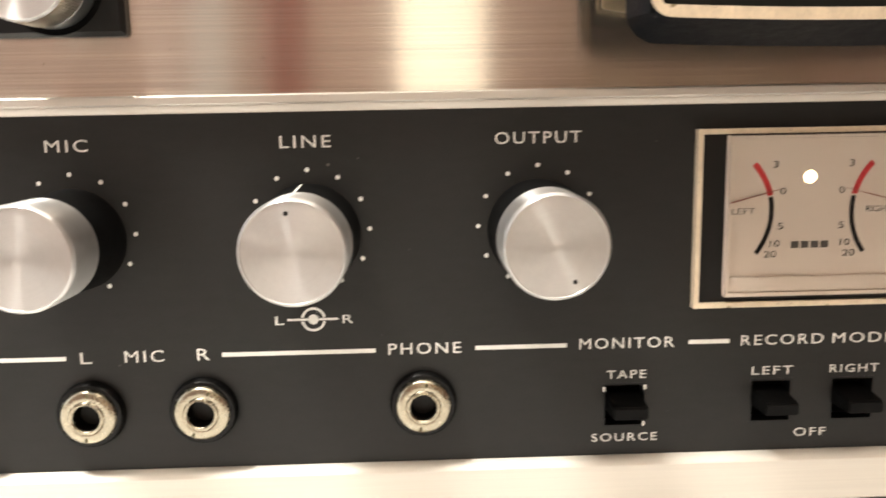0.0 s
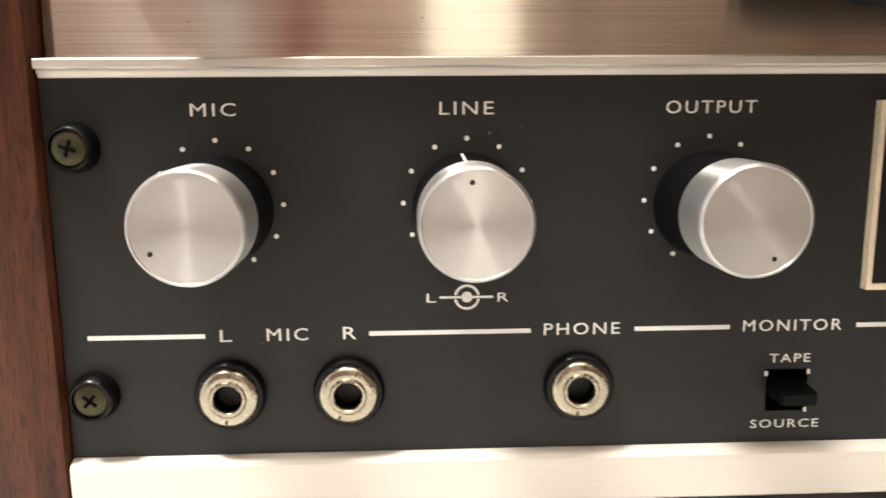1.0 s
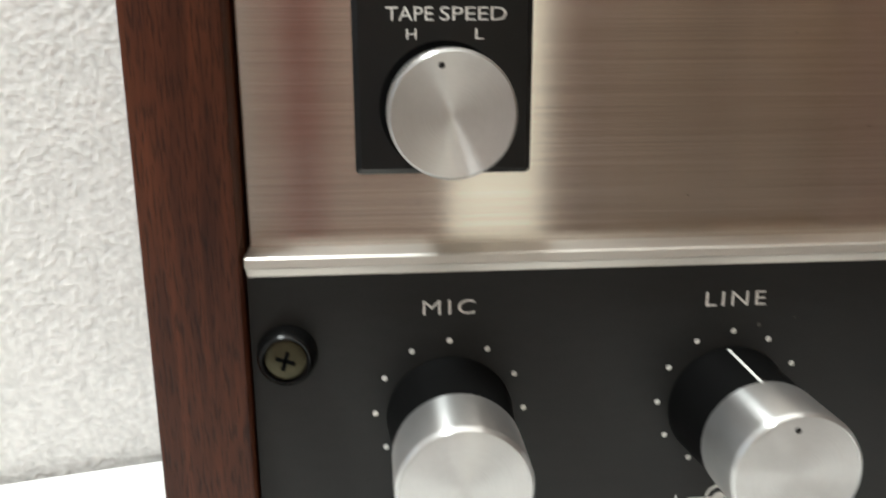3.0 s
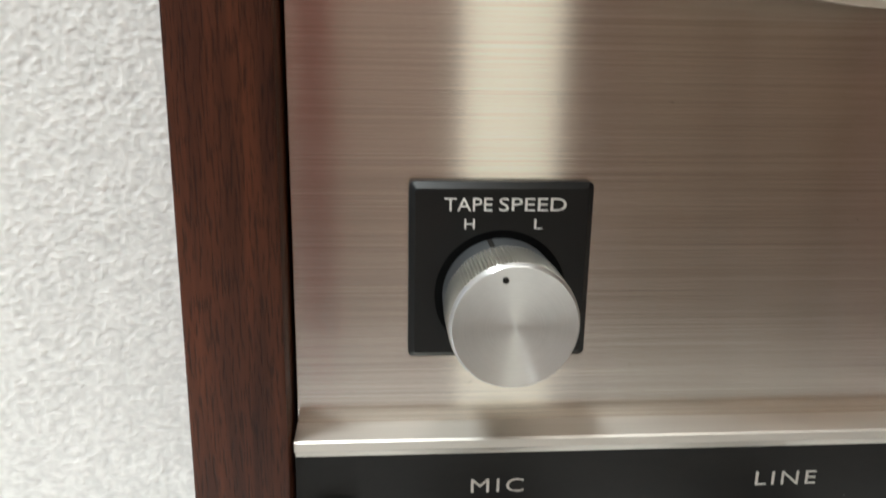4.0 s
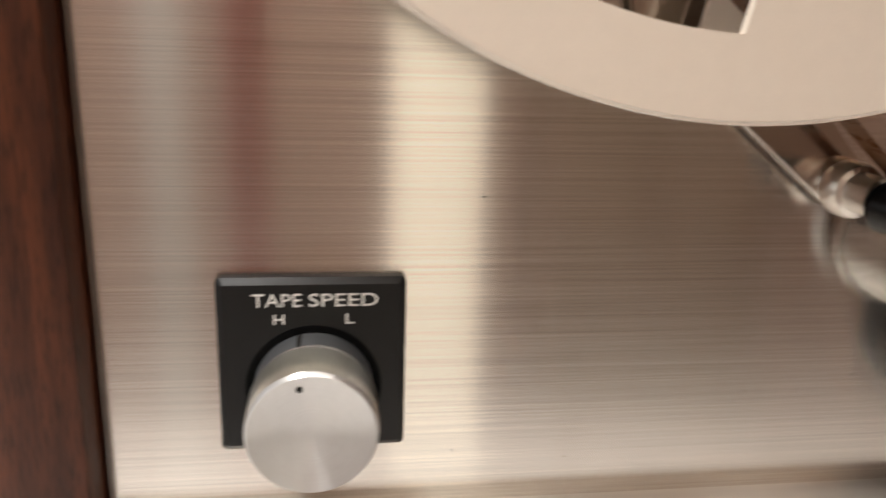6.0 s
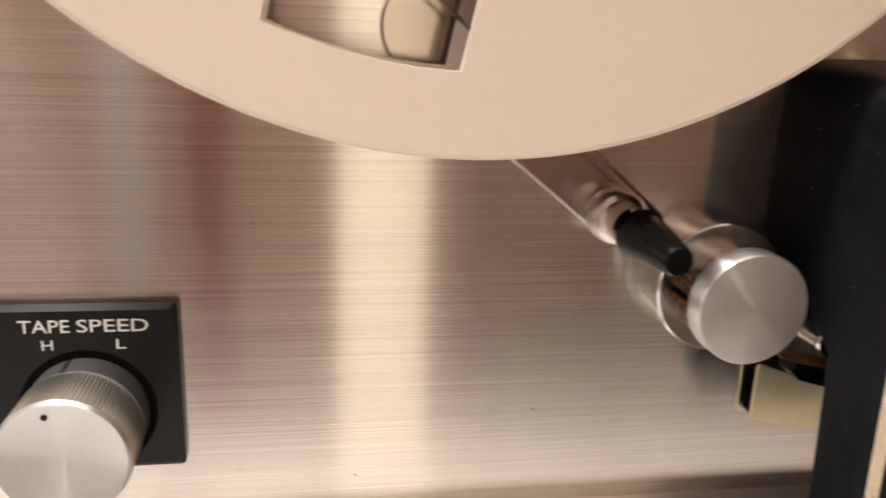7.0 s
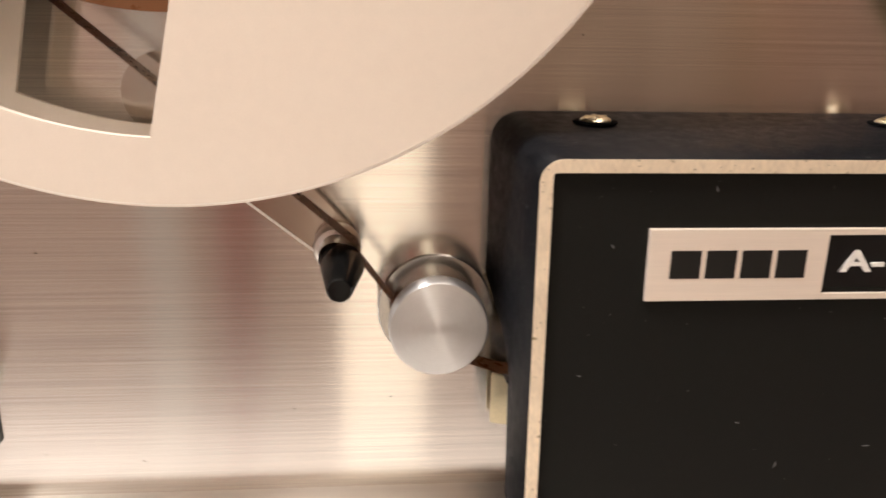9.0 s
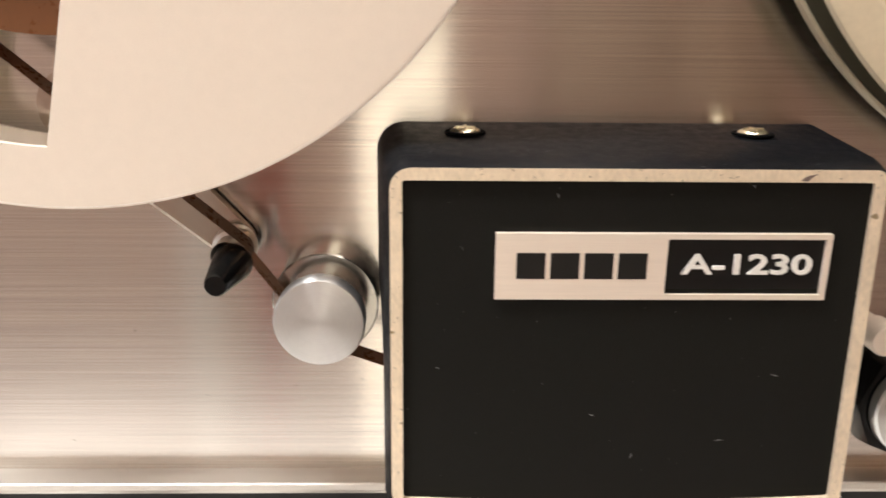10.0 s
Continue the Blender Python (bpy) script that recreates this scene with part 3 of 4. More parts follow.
def build_control_panel():
    # black panel pierced for the jacks and the slots: laid in strips round the openings
    slots = [(156.4, 165.9), (191.9, 201.2), (211.5, 221.2), (231.1, 240.4)]
    zs0, zs1 = -75.7, -65.7
    xs = [0.0] + [v for a, b in slots for v in (a - 0.5, b + 0.5)] + [404.0]
    bm = pierced_plate(xs, [-83.2, zs0 - 0.5, zs1 + 0.5, -0.1], 0.0, 2.5, {(2 * k + 1, 1) for k in range(len(slots))})
    panel = part("control_panel", bm, PANEL, deck, "anthracite enamelled control panel with white print")
    for text, x0, x1, z0, z1 in (("MIC", 30.4, 39.8, -8.1, -5.4), ("LINE", 82.3, 93.7, -8.1, -5.4), ("OUTPUT", 130.6, 150.2, -8.2, -5.5),
                                 ("L", 33.8, 36.4, -56.9, -54.2), ("MIC", 44.0, 53.0, -56.9, -54.1), ("R", 60.7, 63.6, -56.8, -54.0),
                                 ("PHONE", 105.2, 122.2, -56.7, -54.0), ("MONITOR", 150.2, 172.8, -56.7, -54.1), ("RECORD", 188.8, 208.6, -56.8, -54.3),
                                 ("MODE", 210.8, 225.6, -56.8, -54.3), ("TAPE", 156.8, 166.2, -64.1, -62.1), ("SOURCE", 153.3, 169.2, -79.8, -77.8),
                                 ("LEFT", 191.7, 201.6, -64.1, -62.1), ("RIGHT", 210.6, 222.5, -64.1, -62.1), ("OFF", 202.6, 210.4, -79.9, -77.8),
                                 ("L", 79.2, 81.2, -48.8, -46.8), ("R", 94.8, 97.2, -48.8, -46.8), ("REC", 260.6, 266.2, -3.4, -1.4)):
        word(text, x0, x1, z0, z1, -0.06, PRINT, panel, "white printed word " + text, 0.08, 0.0, 1.22)
    for x0, x1 in ((5.3, 30.6), (66.5, 102.2), (125.6, 147.2), (176.2, 186.0), (230.0, 250.0)):
        part("printed_line", box(x0, x1, -0.06, 0.02, -56.1, -55.1), PRINT, panel, "white printed line")
    # balance symbol under the line control
    part("printed_symbol", prism(arc_band(88.05, -47.7, 2.3, 2.85, -80, 80, 20), -0.06, 0.02), PRINT, panel, "white printed arc")
    part("printed_symbol", prism(arc_band(88.05, -47.7, 2.3, 2.85, 100, 260, 20), -0.06, 0.02), PRINT, panel, "white printed arc")
    part("printed_symbol", lathe([(0, -0.06), (1.2, -0.06), (1.2, 0.02)], 28, at=(88.05, -47.7)), PRINT, panel, "white printed spot")
    part("printed_line", box(82.0, 86.8, -0.06, 0.02, -47.95, -47.45), PRINT, panel, "white printed line")
    part("printed_line", box(89.3, 93.8, -0.06, 0.02, -47.95, -47.45), PRINT, panel, "white printed line")
    part("stray_mark", lathe([(0, -0.05), (0.35, -0.05), (0.35, 0.02)], 8, at=(92.9, -12.0)), GREY_INK, panel, "faint stray print mark")
    for x, z in ((156.2, -66.6), (166.0, -66.3), (165.8, -75.4)):
        part("paint_chip", box(x - 0.35, x + 0.35, -0.12, 0.05, z - 0.7, z + 0.5, 0.1, 1), PRINT, panel, "chipped paint at a slot corner")
    for cx in (35.2, 88.1, 140.3):
        dial_dots(cx, -26.75, panel)
    big_knob(35.2, -27.75, -125, "brushed aluminium level knob turned low")
    big_knob(88.1, -27.75, -6, "brushed aluminium level knob turned to the middle")
    big_knob(140.3, -27.75, 153, "brushed aluminium output knob turned to full")
    jack(35.6, -68.8, 5)
    jack(61.7, -68.6, 22)
    jack(113.1, -68.5, 8)
    panel_screw(6.3, -14.3, 18)
    panel_screw(6.2, -68.5, 40)
    for a, b in slots[:3]:
        slide_switch(a, b, zs0, zs1)


def build_meter():
    x0, x1, z0, z1 = 176.3, 229.9, -47.0, -5.7
    m = part("level_meter", ring_plate([(x0, z1), (x1, z1), (x1, z0), (x0, z0)], [(x0 + 1.2, z1 - 1.2), (x1 - 1.2, z1 - 1.2), (x1 - 1.2, z0 + 1.2), (x0 + 1.2, z0 + 1.2)], -2.2, 0.1), BARE, deck, "twin needle level meter in a pale metal frame")
    part("surround", box(x0 + 1.2, x1 - 1.2, -1.0, -0.1, z0 + 1.2, z1 - 1.2), BLACK, m, "black surround")
    c0, c1, d0, d1 = 183.2, 223.0, -44.2, -7.2
    part("scale_card", box(c0 + 0.9, c1 - 0.9, -1.7, -1.1, d0 + 0.9, d1 - 0.9), CARD, m, "cream scale card")
    part("inner_frame", ring_plate([(c0, d1), (c1, d1), (c1, d0), (c0, d0)], [(c0 + 0.8, d1 - 0.8), (c1 - 0.8, d1 - 0.8), (c1 - 0.8, d0 + 0.8), (c0 + 0.8, d0 + 0.8)], -2.9, -1.1), CARD, m, "pale inner frame")
    part("card_ledge", box(c0 + 0.9, c1 - 0.9, -2.5, -1.7, d0 + 0.9, d0 + 4.4, 0.25, 2), CARD, m, "raised cream ledge under the scale")
    mid = (c0 + c1) / 2
    y = -1.75
    cx, cz, r = 177.9, -24.7, 15.9
    for side in (1, -1):
        def mirror(pts):
            return pts if side == 1 else [(2 * mid - x, z) for x, z in pts]
        part("scale_arc", prism(mirror(arc_band(cx, cz, r - 0.65, r + 0.65, 46.5, 76.5, 12)), y - 0.03, y + 0.1), RED_INK, m, "red upper scale arc")
        part("scale_arc", prism(mirror(arc_band(cx, cz, r - 0.55, r + 0.55, 77.8, 127.5, 16)), y - 0.03, y + 0.1), INK, m, "black lower scale arc")
        for text, x, z, w in (("3", 194.3, -14.7, 1.3), ("0", 196.3, -20.8, 1.3), ("5", 196.0, -28.9, 1.3), ("10", 194.9, -32.9, 2.3), ("20", 193.9, -35.4, 2.9)):
            xc = x if side == 1 else 2 * mid - x
            word(text, xc - w / 2, xc + w / 2, z, z + 1.55, y - 0.02, INK, m, "grey printed figure", 0.06)
        bm = prism(mirror([(183.9, -22.75), (195.4, -19.62), (195.4, -19.5), (183.9, -22.45)]), y - 0.5, y - 0.3)
        part("needle", bm, NEEDLE, m, "thin red-brown needle")
    word("LEFT", 184.6, 190.0, -25.2, -23.8, y - 0.02, GREY_INK, m, "grey printed word LEFT")
    word("RIGHT", 2 * mid - 190.4, 2 * mid - 184.4, -25.2, -23.8, y - 0.02, GREY_INK, m, "grey printed word RIGHT")
    for k in range(4):
        part("maker_mark", box(mid - 4.4 + 2.3 * k, mid - 2.6 + 2.3 * k, y - 0.03, y + 0.1, -33.3, -31.7), GREY_INK, m, "small grey maker's mark bar")
    part("record_lamp", lathe([(0, -2.0), (1.0, -1.9), (1.5, -1.72)], 24, at=(mid - 0.7, -16.9)), LAMP_ON, m, "lit round record lamp")
    part("cover", box(c0, c1, -3.6, -3.1, d0, d1, 0.2, 1), GLASS, m, "clear acrylic meter cover").visible_shadow = False


def build_speed_selector():
    pts = round_rect(19.3, 49.6, 17.0, 47.2, 0.9, 3)
    inner = round_rect(20.3, 48.6, 18.0, 46.2, 0.4, 3)
    bm = bmesh.new()
    a = [bm.verts.new((x, FACE_Y + 0.1, z)) for x, z in pts]
    b = [bm.verts.new((x, 2.5, z)) for x, z in pts]
    c = [bm.verts.new((x, 1.6, z)) for x, z in inner]
    n = len(pts)
    for k in range(n):
        j = (k + 1) % n
        bm.faces.new((a[k], b[k], b[j], a[j]))
        bm.faces.new((b[k], c[k], c[j], b[j]))
    bm.faces.new(c)
    bm.faces.new(a[::-1])
    plate = part("selector_plate", bm, BLACK, deck, "square black selector plate with white print")
    word("TAPE", 25.0, 32.8, 42.5, 44.7, 1.54, PRINT, plate, "white printed word TAPE", 0.08)
    word("SPEED", 33.9, 45.0, 42.5, 44.7, 1.54, PRINT, plate, "white printed word SPEED", 0.08)
    word("H", 28.3, 30.0, 39.5, 41.2, 1.54, PRINT, plate, "white printed letter H", 0.08)
    word("L", 39.8, 41.2, 39.5, 41.2, 1.54, PRINT, plate, "white printed letter L", 0.08)
    # flat black disc paints the shaded recess round the knob
    part("socket_ring", lathe([(0, 1.55), (11.0, 1.55), (11.1, 1.7), (0, 1.7)], 64, at=(34.6, 28.3)), DEEP, plate, "black disc for the shaded recess round the knob")
    k = part("knob", lathe([(9.9, -13.4), (9.6, -14.1), (9.45, -14.25), (9.3, -14.2), (0, -14.2)], 90), TURNED, deck, "knurled aluminium speed knob", (34.6, 0, 28.3))
    part("collar", lathe([(0, 1.5), (9.7, 1.5), (9.7, -3.4), (9.2, -3.6), (9.2, -4.2)], 90), COLLAR, k, "smooth aluminium collar")
    bm = bmesh.new()
    n = 100
    rings = []
    for y, cut in ((-3.9, 0.25), (-4.2, 0.0), (-13.2, 0.0), (-13.5, 0.2)):
        rings.append([bm.verts.new(((10.0 - cut - 0.42 * (q % 2)) * math.sin(2 * math.pi * q / (2 * n)), y, (10.0 - cut - 0.42 * (q % 2)) * math.cos(2 * math.pi * q / (2 * n)))) for q in range(2 * n)])
    for p, q in zip(rings, rings[1:]):
        for v in range(2 * n):
            w = (v + 1) % (2 * n)
            bm.faces.new((p[v], q[v], q[w], p[w]))
    bm.faces.new(rings[0])
    bm.faces.new(rings[-1][::-1])
    part("grip", bm, KNURL, k, "finely knurled grip")
    s, c = math.sin(radians(-13)), math.cos(radians(-13))
    part("index_dot", lathe([(0, -14.27), (0.5, -14.27), (0.5, -14.1)], 16), INK, k, "black index dot", (7.6 * s, 0, 7.6 * c))
    bm = box(-0.4, 0.4, -3.4, 1.4, 9.5, 9.78)
    bmesh.ops.rotate(bm, verts=bm.verts, cent=(0, 0, 0), matrix=Matrix.Rotation(radians(-13), 3, "Y"))
    part("pointer_line", bm, INK, k, "black pointer line")


def build_head_cover():
    """The black head cover: a tapered shell with a bare metal rim and a sunk front."""
    x0, x1, z0, z1, yf = 157.0, 248.2, 15.4, 85.2, -26.8
    slot = [(z1 - 30.0, FACE_Y), (z1 - 36.0, -10.0), (z1 - 42.0, -16.0), (z0 + 4.0, -17.0), (z0 + 1.0, -17.0)]

    def bowed(pts):
        """The lower edge sags a little between its corners."""
        (xa, za), (xb, zb) = pts[26], pts[27]
        pts = pts[:27] + [(xa + (xb - xa) * k / 12, za + (zb - za) * k / 12) for k in range(1, 12)] + pts[27:]
        mid, half = (x0 + x1) / 2, (x1 - x0) / 2
        return [(x, z + 0.4 - 1.2 * (1 - ((x - mid) / half) ** 2) if z < z0 + 8 else z) for x, z in pts]

    def outline(grow, r, y, open_back):
        """Rounded outline with further points down both flanks; at the back the flanks stand off the face for the tape."""
        pts = [(x, y, z) for x, z in bowed(round_rect(x0 - grow, x1 + min(grow, 0.7), z0 - grow, z1 + grow, r, 8, min(r, 2.2)))]
        left = [(x0 - (grow - 0.1 * (FACE_Y - b) if open_back else grow), b if open_back else y, z) for z, b in slot]
        right = [(x1 + min(grow, 0.7), b if open_back else y, z) for z, b in reversed(slot)]
        if open_back:
            pts = [(x + (2.1 if z < z0 + 6 and x < 200 else 0), -17.0 if z < z0 + 6 else y, z) for x, y, z in pts]
        return pts[:18] + left + pts[18:] + right

    def leaning(bm):
        """The front leans out towards its foot."""
        for v in bm.verts:
            v.co.y -= 2.5 * max(0.0, (FACE_Y - v.co.y) / (FACE_Y - yf)) * (z1 - v.co.z) / (z1 - z0)
        return bm

    bm = bmesh.new()
    rows = [[bm.verts.new(p) for p in outline(*row)] for row in ((4.0, 6.0, FACE_Y, True), (1.6, 5.6, yf + 5.0, False), (0.5, 4.6, yf + 1.2, False), (0.0, 4.0, yf + 0.15, False), (-1.0, 3.0, yf + 0.15, False))]
    n = len(rows[0])
    for p, q in zip(rows, rows[1:]):
        for k in range(n):
            j = (k + 1) % n
            bm.faces.new((p[k], p[j], q[j], q[k]))
    front = bowed(round_rect(x0, x1, z0, z1, 4.0, 8, 2.2))
    cover = part("head_cover", leaning(bm), WRINKLE, deck, "blue-black enamelled head cover with worn pale rim")
    part("rim", leaning(ring_plate(front, bowed(round_rect(x0 + 2.3, x1 - 2.3, z0 + 2.3, z1 - 2.3, 0.6, 8)), yf, yf + 2.2)), BARE, cover, "worn bare metal rim")
    part("front_panel", leaning(prism(bowed(round_rect(x0 + 1.8, x1 - 1.8, z0 + 1.8, z1 - 1.8, 0.5, 8)), yf + 0.9, yf + 2.0)), FABRIC, cover, "matt black sunk front panel")
    yl = -27.6
    lx0, lx1, lz0, lz1 = 176.6, 239.3, 60.3, 73.2
    badge = part("badge", ring_plate([(lx0, lz1), (lx1, lz1), (lx1, lz0), (lx0, lz0)], [(208.6, lz1 - 1.0), (lx1 - 1.0, lz1 - 1.0), (lx1 - 1.0, lz0 + 1.0), (208.6, lz0 + 1.0)], yl, yf + 1.3), BADGE, cover, "brushed metal badge")
    part("badge_field", box(208.3, lx1 - 0.8, yl + 0.9, yf + 1.25, lz0 + 0.8, lz1 - 0.8), BLACK, badge, "black badge field")
    # the maker's name stands as four plain dark blocks
    for k in range(4):
        bx = 180.5 + 6.35 * k
        part("maker_mark", box(bx, bx + 5.4, yl - 0.05, yl + 0.2, 64.4, 69.5), INK, badge, "plain dark block of the maker's mark")
    word("A-1230", 211.6, 236.3, 65.2, 69.2, yl + 0.35, PRINT, badge, "raised pale characters A-1230", 0.6, 0.018)
    part("lint", lathe([(0, yf + 0.1), (0.35, yf + 0.15), (0.45, yf + 0.45), (0.3, yf + 0.8)], 8, at=(179.4, 59.2)), COLLAR, cover, "speck of pale lint")
    for x, z, a, ln in ((196.5, 36.0, 20, 1.3), (224.0, 82.0, 40, 0.9), (188.0, 80.0, 70, 1.2), (232.0, 44.5, 15, 1.6), (170.5, 70.0, 60, 1.0), (205.0, 27.0, 110, 1.4), (222.5, 30.5, 0, 1.8), (166.0, 46.0, 30, 0.8)):
        bm = prism([(-ln / 2, -0.07), (0, 0.05), (ln / 2, -0.02), (0, -0.1)], -0.06, 0.0)
        bmesh.ops.rotate(bm, verts=bm.verts, cent=(0, 0, 0), matrix=Matrix.Rotation(radians(a), 3, "Y"))
        part("scuff", bm, COLLAR, cover, "fine pale scuff", (x, yf + 0.9 - 2.5 * 0.965 * (z1 - z) / (z1 - z0), z))
    part("stain", prism([(232.0, 83.2), (233.4, 83.1), (234.0, 83.8), (235.0, 84.5), (233.6, 84.2), (232.6, 83.8)], yf - 0.1, yf), DARK, cover, "brown stain on the rim")
    for x in (171.6, 230.8):
        part("cover_screw", top_screw(), PALEBRASS, cover, "bright brass-plated screw", (x, -5.6, 88.75))
        # flat black disc paints the shade of the countersink
        part("recess_shade", ring_top(), DEEP, cover, "black disc for the shaded countersink", (x, -5.6, 88.5))


def top_screw():
    bm = bmesh.new()
    bmesh.ops.create_uvsphere(bm, u_segments=28, v_segments=10, radius=3.0, matrix=Matrix.Diagonal((1, 1, 0.3, 1)))
    box(-2.0, 2.0, -0.3, 0.3, 0.5, 0.96, bm=bm)
    return box(-0.3, 0.3, -2.0, 2.0, 0.5, 0.95, bm=bm)


def ring_top():
    bm = bmesh.new()
    bmesh.ops.create_cone(bm, segments=32, cap_ends=True, radius1=4.2, radius2=4.2, depth=0.3)
    return bm


def build_tape_path():
    # tension arm: a flat bar tapering from a round end to the guide pin
    ex, ez, er = 90.5, 92.2, 7.8
    bx, bz, br = 121.6, 63.2, 4.4
    along = math.degrees(math.atan2(bx - ex, bz - ez))
    pts = [(ex + er * math.sin(radians(along + 90 + 180 * k / 20)), ez + er * math.cos(radians(along + 90 + 180 * k / 20))) for k in range(21)]
    pts += [(bx + br * math.sin(radians(along - 90 + 180 * k / 12)), bz + br * math.cos(radians(along - 90 + 180 * k / 12))) for k in range(13)]
    bm = prism(pts, 0.6, 3.0)
    bmesh.ops.bevel(bm, geom=[e for e in bm.edges if abs(e.verts[0].co.y - 0.6) < 0.01 and abs(e.verts[1].co.y - 0.6) < 0.01], offset=0.5, segments=2, affect="EDGES")
    arm = part("tension_arm", bm, POLISHED, deck, "polished steel tape tension arm")
    ux, uz = math.sin(radians(along + 90)), math.cos(radians(along + 90))
    # pale strip paints the highlight along the arm's left edge
    part("arm_edge_light", prism([(ex + er * ux, ez + er * uz), (bx + br * ux, bz + br * uz), (bx + (br - 0.5) * ux, bz + (br - 0.5) * uz), (ex + (er - 0.5) * ux, ez + (er - 0.5) * uz)], 0.45, 0.9), EDGE, arm, "pale strip for the lit edge of the arm")
    part("arm_pivot", lathe([(0, 3.0), (4.0, 3.0), (4.0, FACE_Y)], 24, at=(ex, ez)), POLISHED, arm, "steel pivot behind the arm")
    part("boss", lathe([(4.3, 1.0), (4.75, 0.0), (4.7, -2.6), (4.3, -3.8), (3.4, -4.2), (3.3, -9.4)], 40, at=(bx + 0.6, bz - 0.6)), STEEL, arm, "rounded steel boss")
    part("guide_pin", lathe([(2.5, -9.2), (4.1, -9.2), (4.25, -9.7), (4.1, -10.6), (2.35, -23.4), (2.0, -24.1), (0, -24.3)], 40, at=(bx + 1.9, bz - 1.7)), GLOSS, arm, "tapered black guide pin")
    # impedance roller
    r = part("guide_roller", lathe([(7.6, -10.8), (9.1, -11.0), (9.5, -11.3), (9.5, -14.8), (9.2, -15.3), (8.95, -15.35), (0, -15.35)], 96), TURNED, deck, "aluminium tape guide roller", (141.7, 0, 50.3))
    part("drum", lathe([(8.5, -10.9), (8.7, -7.0), (8.5, -4.4), (11.3, -4.3), (11.6, -4.0), (11.6, -2.2), (11.3, -1.9), (11.0, -1.8), (11.0, FACE_Y)], 80), SPUN, r, "polished roller drum")
    # pale plate and lifter beside the cover
    bm = prism([(155.3, 21.0), (154.7, 21.6), (154.7, 32.4), (155.2, 32.9), (176.0, 25.6), (176.0, 17.6)], 1.0, 1.8)
    plate = part("guide_plate", bm, BRASS, deck, "pale gold guide plate")
    # black filler stands for the shadow gap between plate and face
    part("plate_gap_shade", prism([(155.4, 21.8), (155.4, 31.2), (176.0, 23.9), (176.0, 18.2)], 1.8, FACE_Y), DEEP, plate, "black filler for the shadow gap behind the plate")
    part("tape_guide", lathe([(0, FACE_Y), (2.2, FACE_Y), (2.2, -2), (3.0, -2.3), (3.0, -8.8), (2.6, -9.2), (0, -9.3)], 28, at=(161.5, 41.5)), SPUN, deck, "small bright steel tape guide")
    part("lifter", prism([(157.0, 36.8), (159.0, 36.0), (168.0, 32.6), (168.0, 30.4), (158.0, 33.2), (156.6, 34.6)], -6.5, -2.0), GLOSS, deck, "small black tape lifter")
    # right of the cover
    k = part("function_knob", lathe([(11.4, -4.6), (12.0, -4.9), (12.0, -7.4), (11.6, -7.9), (11.3, -8), (0, -8)], 80), TURNED, deck, "aluminium function knob", (278.0, 0, 25.5))
    part("skirt", lathe([(0, FACE_Y), (15.2, FACE_Y), (15.4, 0), (14.4, -4.4), (0, -4.5)], 8), GLOSS, k, "faceted black skirt")
    part("guide_post", lathe([(0, FACE_Y), (3.0, FACE_Y), (3.0, -1), (3.8, -1.2), (3.8, -7), (3.4, -7.6), (0, -7.7)], 32, at=(266.0, 43.0)), BADGE, deck, "small pale metal guide post")


def build_tape():
    """The tape from the supply reel round the pin and under the roller to the heads."""
    line = [(74.0, 110.0), (84.0, 101.5), (126.3, 65.2), (126.9, 63.8), (126.8, 62.4)]
    for k in range(17):
        a = radians(-70 - 128 * k / 16)
        line.append((141.6 + 8.9 * math.sin(a), 50.6 + 8.9 * math.cos(a)))
    line += [(154.0, 38.6), (175.0, 34.0)]
    bm = bmesh.new()
    rows = [[bm.verts.new((x, y, z)) for x, z in line] for y in (-10.3, -4.1)]
    for k in range(len(line) - 1):
        bm.faces.new((rows[0][k], rows[0][k + 1], rows[1][k + 1], rows[1][k]))
    bmesh.ops.solidify(bm, geom=bm.faces[:], thickness=0.06)
    t = thing("magnetic_tape", "thin brown magnetic tape running from the reel round the roller", "tape")
    part("ribbon", bm, TAPE, t)


def flange(R, y0, y1, bottom, r0, r1, width, hub):
    """A reel flange on a polar grid, with three straight-sided windows cut through; the first is centred on the turn bottom."""
    rings = [hub, (hub + r0) / 2] + [r0 + (r1 - r0) * k / 8 for k in range(9)] + [(r1 + R) / 2, R]
    nw, ns = 20, 60
    per = nw + ns
    N = 3 * per
    bm = bmesh.new()

    def spot(i, c):
        sector, k = divmod(c, per)
        w = math.degrees(math.asin(width / 2 / min(max(rings[i], r0), r1)))
        a = -w + 2 * w * k / nw if k <= nw else w + (120 - 2 * w) * (k - nw) / ns
        a = radians(bottom + 120 * sector + a)
        return rings[i] * math.sin(a), rings[i] * math.cos(a)

    front, back = ([[bm.verts.new((x, y, z)) for x, z in (spot(i, c) for c in range(N))] for i in range(len(rings))] for y in (y0, y1))

    def solid(i, c):
        return 0 <= i < len(rings) - 1 and not (r0 <= rings[i] < r1 - 0.01 and c % per < nw)

    for i in range(len(rings) - 1):
        for c in range(N):
            if not solid(i, c):
                continue
            d = (c + 1) % N
            for side in (front, back):
                bm.faces.new((side[i][c], side[i][d], side[i + 1][d], side[i + 1][c]))
            for here, (p, q) in (((i - 1, c), ((i, c), (i, d))), ((i + 1, c), ((i + 1, c), (i + 1, d))), ((i, c - 1), ((i, c), (i + 1, c))), ((i, d), ((i, d), (i + 1, d)))):
                if not solid(*here):
                    bm.faces.new((front[p[0]][p[1]], front[q[0]][q[1]], back[q[0]][q[1]], back[p[0]][p[1]]))
    return bm


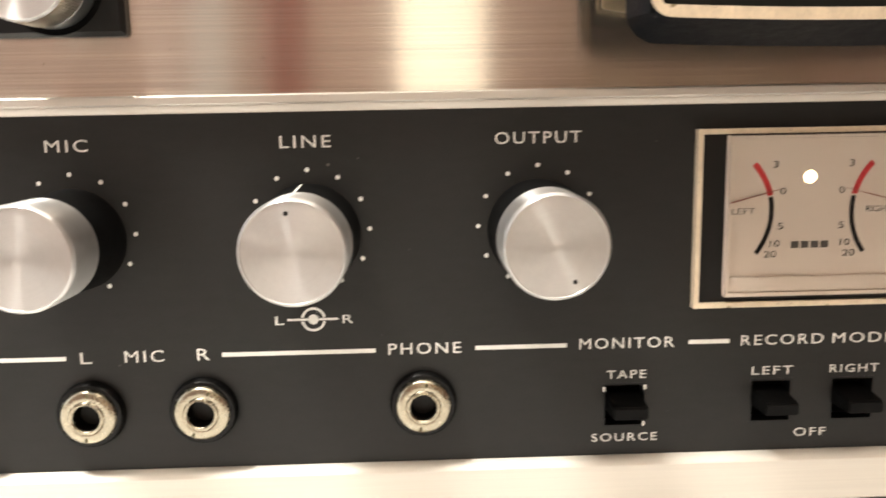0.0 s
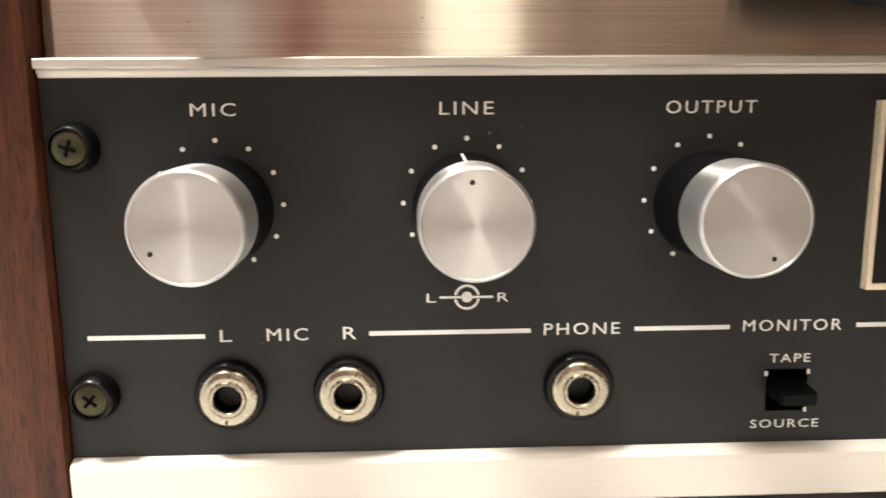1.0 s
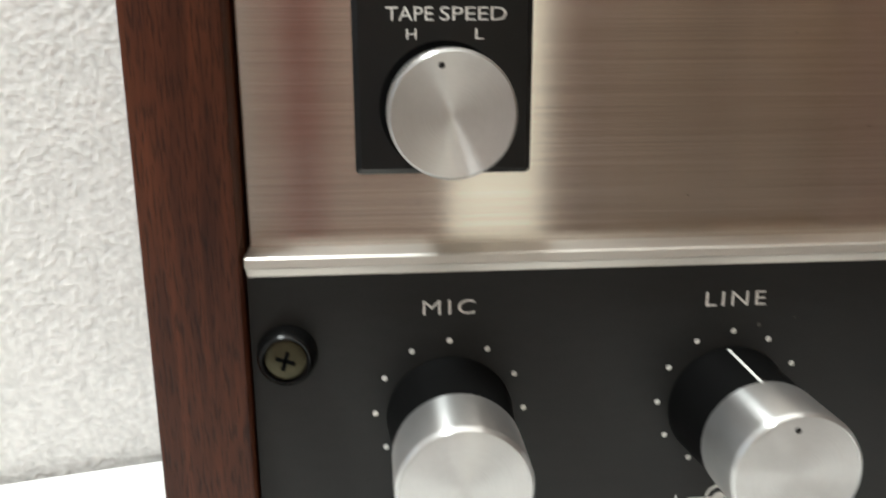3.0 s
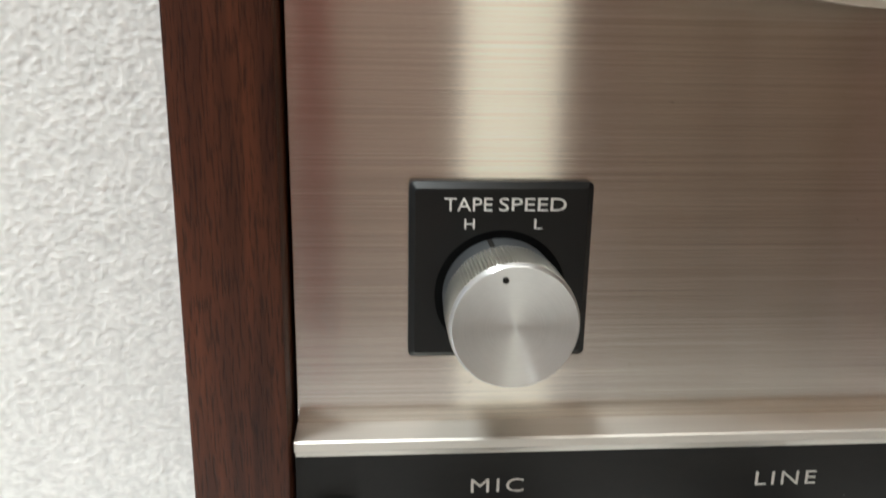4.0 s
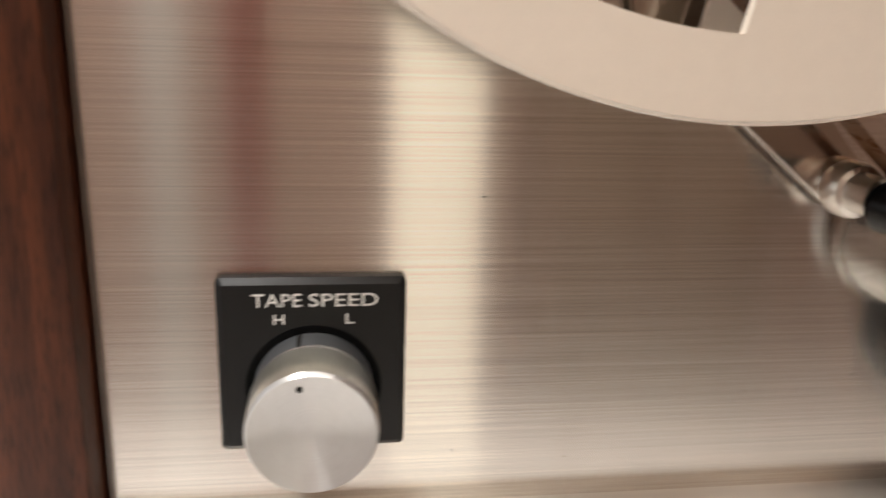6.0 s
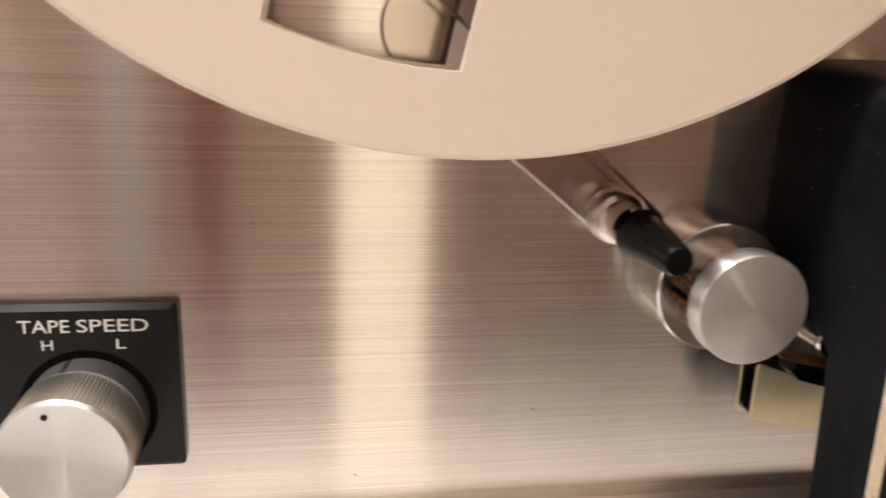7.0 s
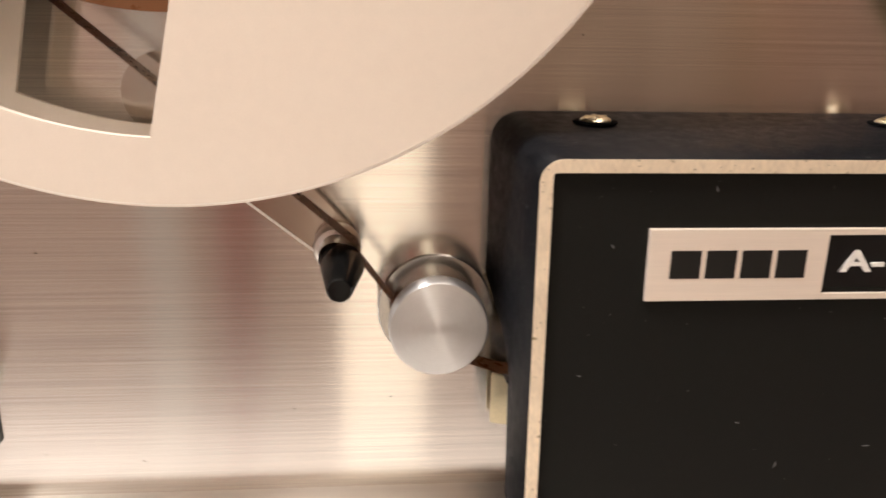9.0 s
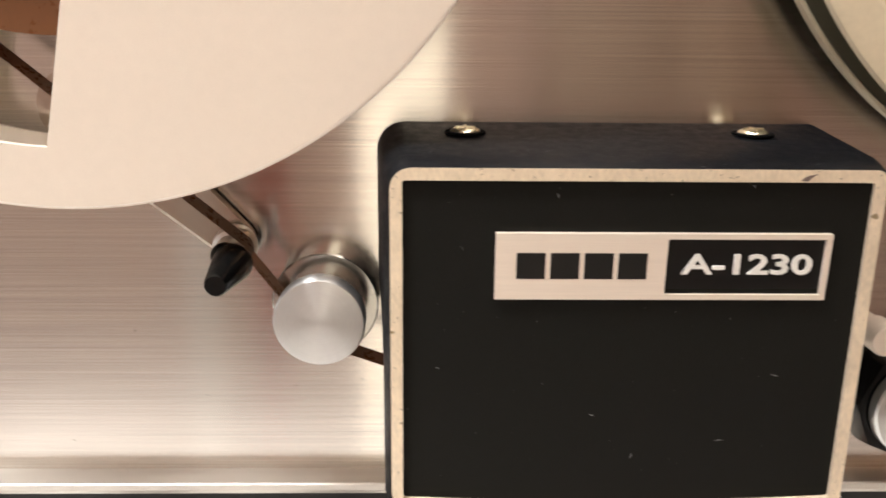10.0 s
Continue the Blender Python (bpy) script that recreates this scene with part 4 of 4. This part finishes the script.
def build_left_reel():
    r = thing("tape_reel", "pale satin metal tape reel with three windows on the deck", "tape reel", (95.2, 0, 164.1), group="tape reels")
    bottom = 192.5
    part("front_flange", flange(89.35, -17.0, -15.4, bottom, 40, 77.4, 27.2, 20), REEL, r, "pale satin front flange")
    part("rear_flange", flange(89.2, -3.4, -2.3, bottom, 40, 77.4, 27.2, 20), REEL, r, "pale satin rear flange")
    part("tape_pack", lathe([(30, -13.6), (57, -13.6), (57, -4.6), (30, -4.6)], 120), TAPE, r, "wound pack of brown tape")
    part("hub", lathe([(0, -18.0), (19.0, -18.0), (20.4, -17.2), (20.6, -15.8), (29.8, -15.6), (29.8, -3.6), (20.4, -2.2), (12, -1.6), (12, FACE_Y)], 96), REEL, r, "pale hub")
    lab = part("label", box(-33, 33, -17.08, -16.9, 39, 64), INK, r, "black rectangular label with pale lettering shapes")
    lab.rotation_euler = (0, radians(bottom + 60), 0)
    part("flange_edge", lathe([(88.85, -17.06), (89.3, -16.95), (89.47, -16.6), (89.47, -15.7), (89.2, -15.35)], 220), EDGE, r, "bright cut edge of the flange")
    for k in range(4):
        part("label_mark", box(-29 + 15 * k, -17 + 15 * k, -17.14, -17.0, 44, 59), PRINT, lab, "plain pale block of the maker's mark")


def build_right_reel():
    r = thing("tape_reel", "cream plastic take-up reel with stepped rim", "tape reel", (311.6, 0, 164.4), group="tape reels")
    part("front_flange", lathe([(20, -14.0), (80.0, -14.2), (81.0, -15.2), (86.5, -15.4), (88.6, -15.0), (89.2, -14.2), (88.6, -13.2), (80, -12.4), (20, -12.4)], 160), CREAM, r, "cream front flange with raised rim")
    # colour of this flange holds the shade of the gap between the flanges
    rear = part("rear_flange", lathe([(20, -3.4), (88.0, -3.5), (88.2, -2.4), (88.0, -1.8), (20, -1.8)], 160), OLIVE, r, "olive rear flange, darkened for the shaded gap")
    part("lip", lathe([(88.25, -2.0), (88.25, -3.9), (88.6, -4.2), (89.2, -4.1), (89.5, -3.6), (89.5, -2.4), (89.2, -2.0)], 160), CREAM, rear, "pale moulded lip")
    part("tape_pack", lathe([(28, -12.0), (70, -12.0), (70, -3.6), (28, -3.6)], 120), TAPE, r, "wound pack of brown tape")
    part("hub", lathe([(0, -15.4), (20, -15.4), (28, -12.2), (28, -2.2), (12, -1.6), (12, FACE_Y)], 96), CREAM, r, "cream hub")


build_case()
build_control_panel()
build_meter()
build_speed_selector()
build_head_cover()
build_tape_path()
build_left_reel()
build_right_reel()
build_tape()
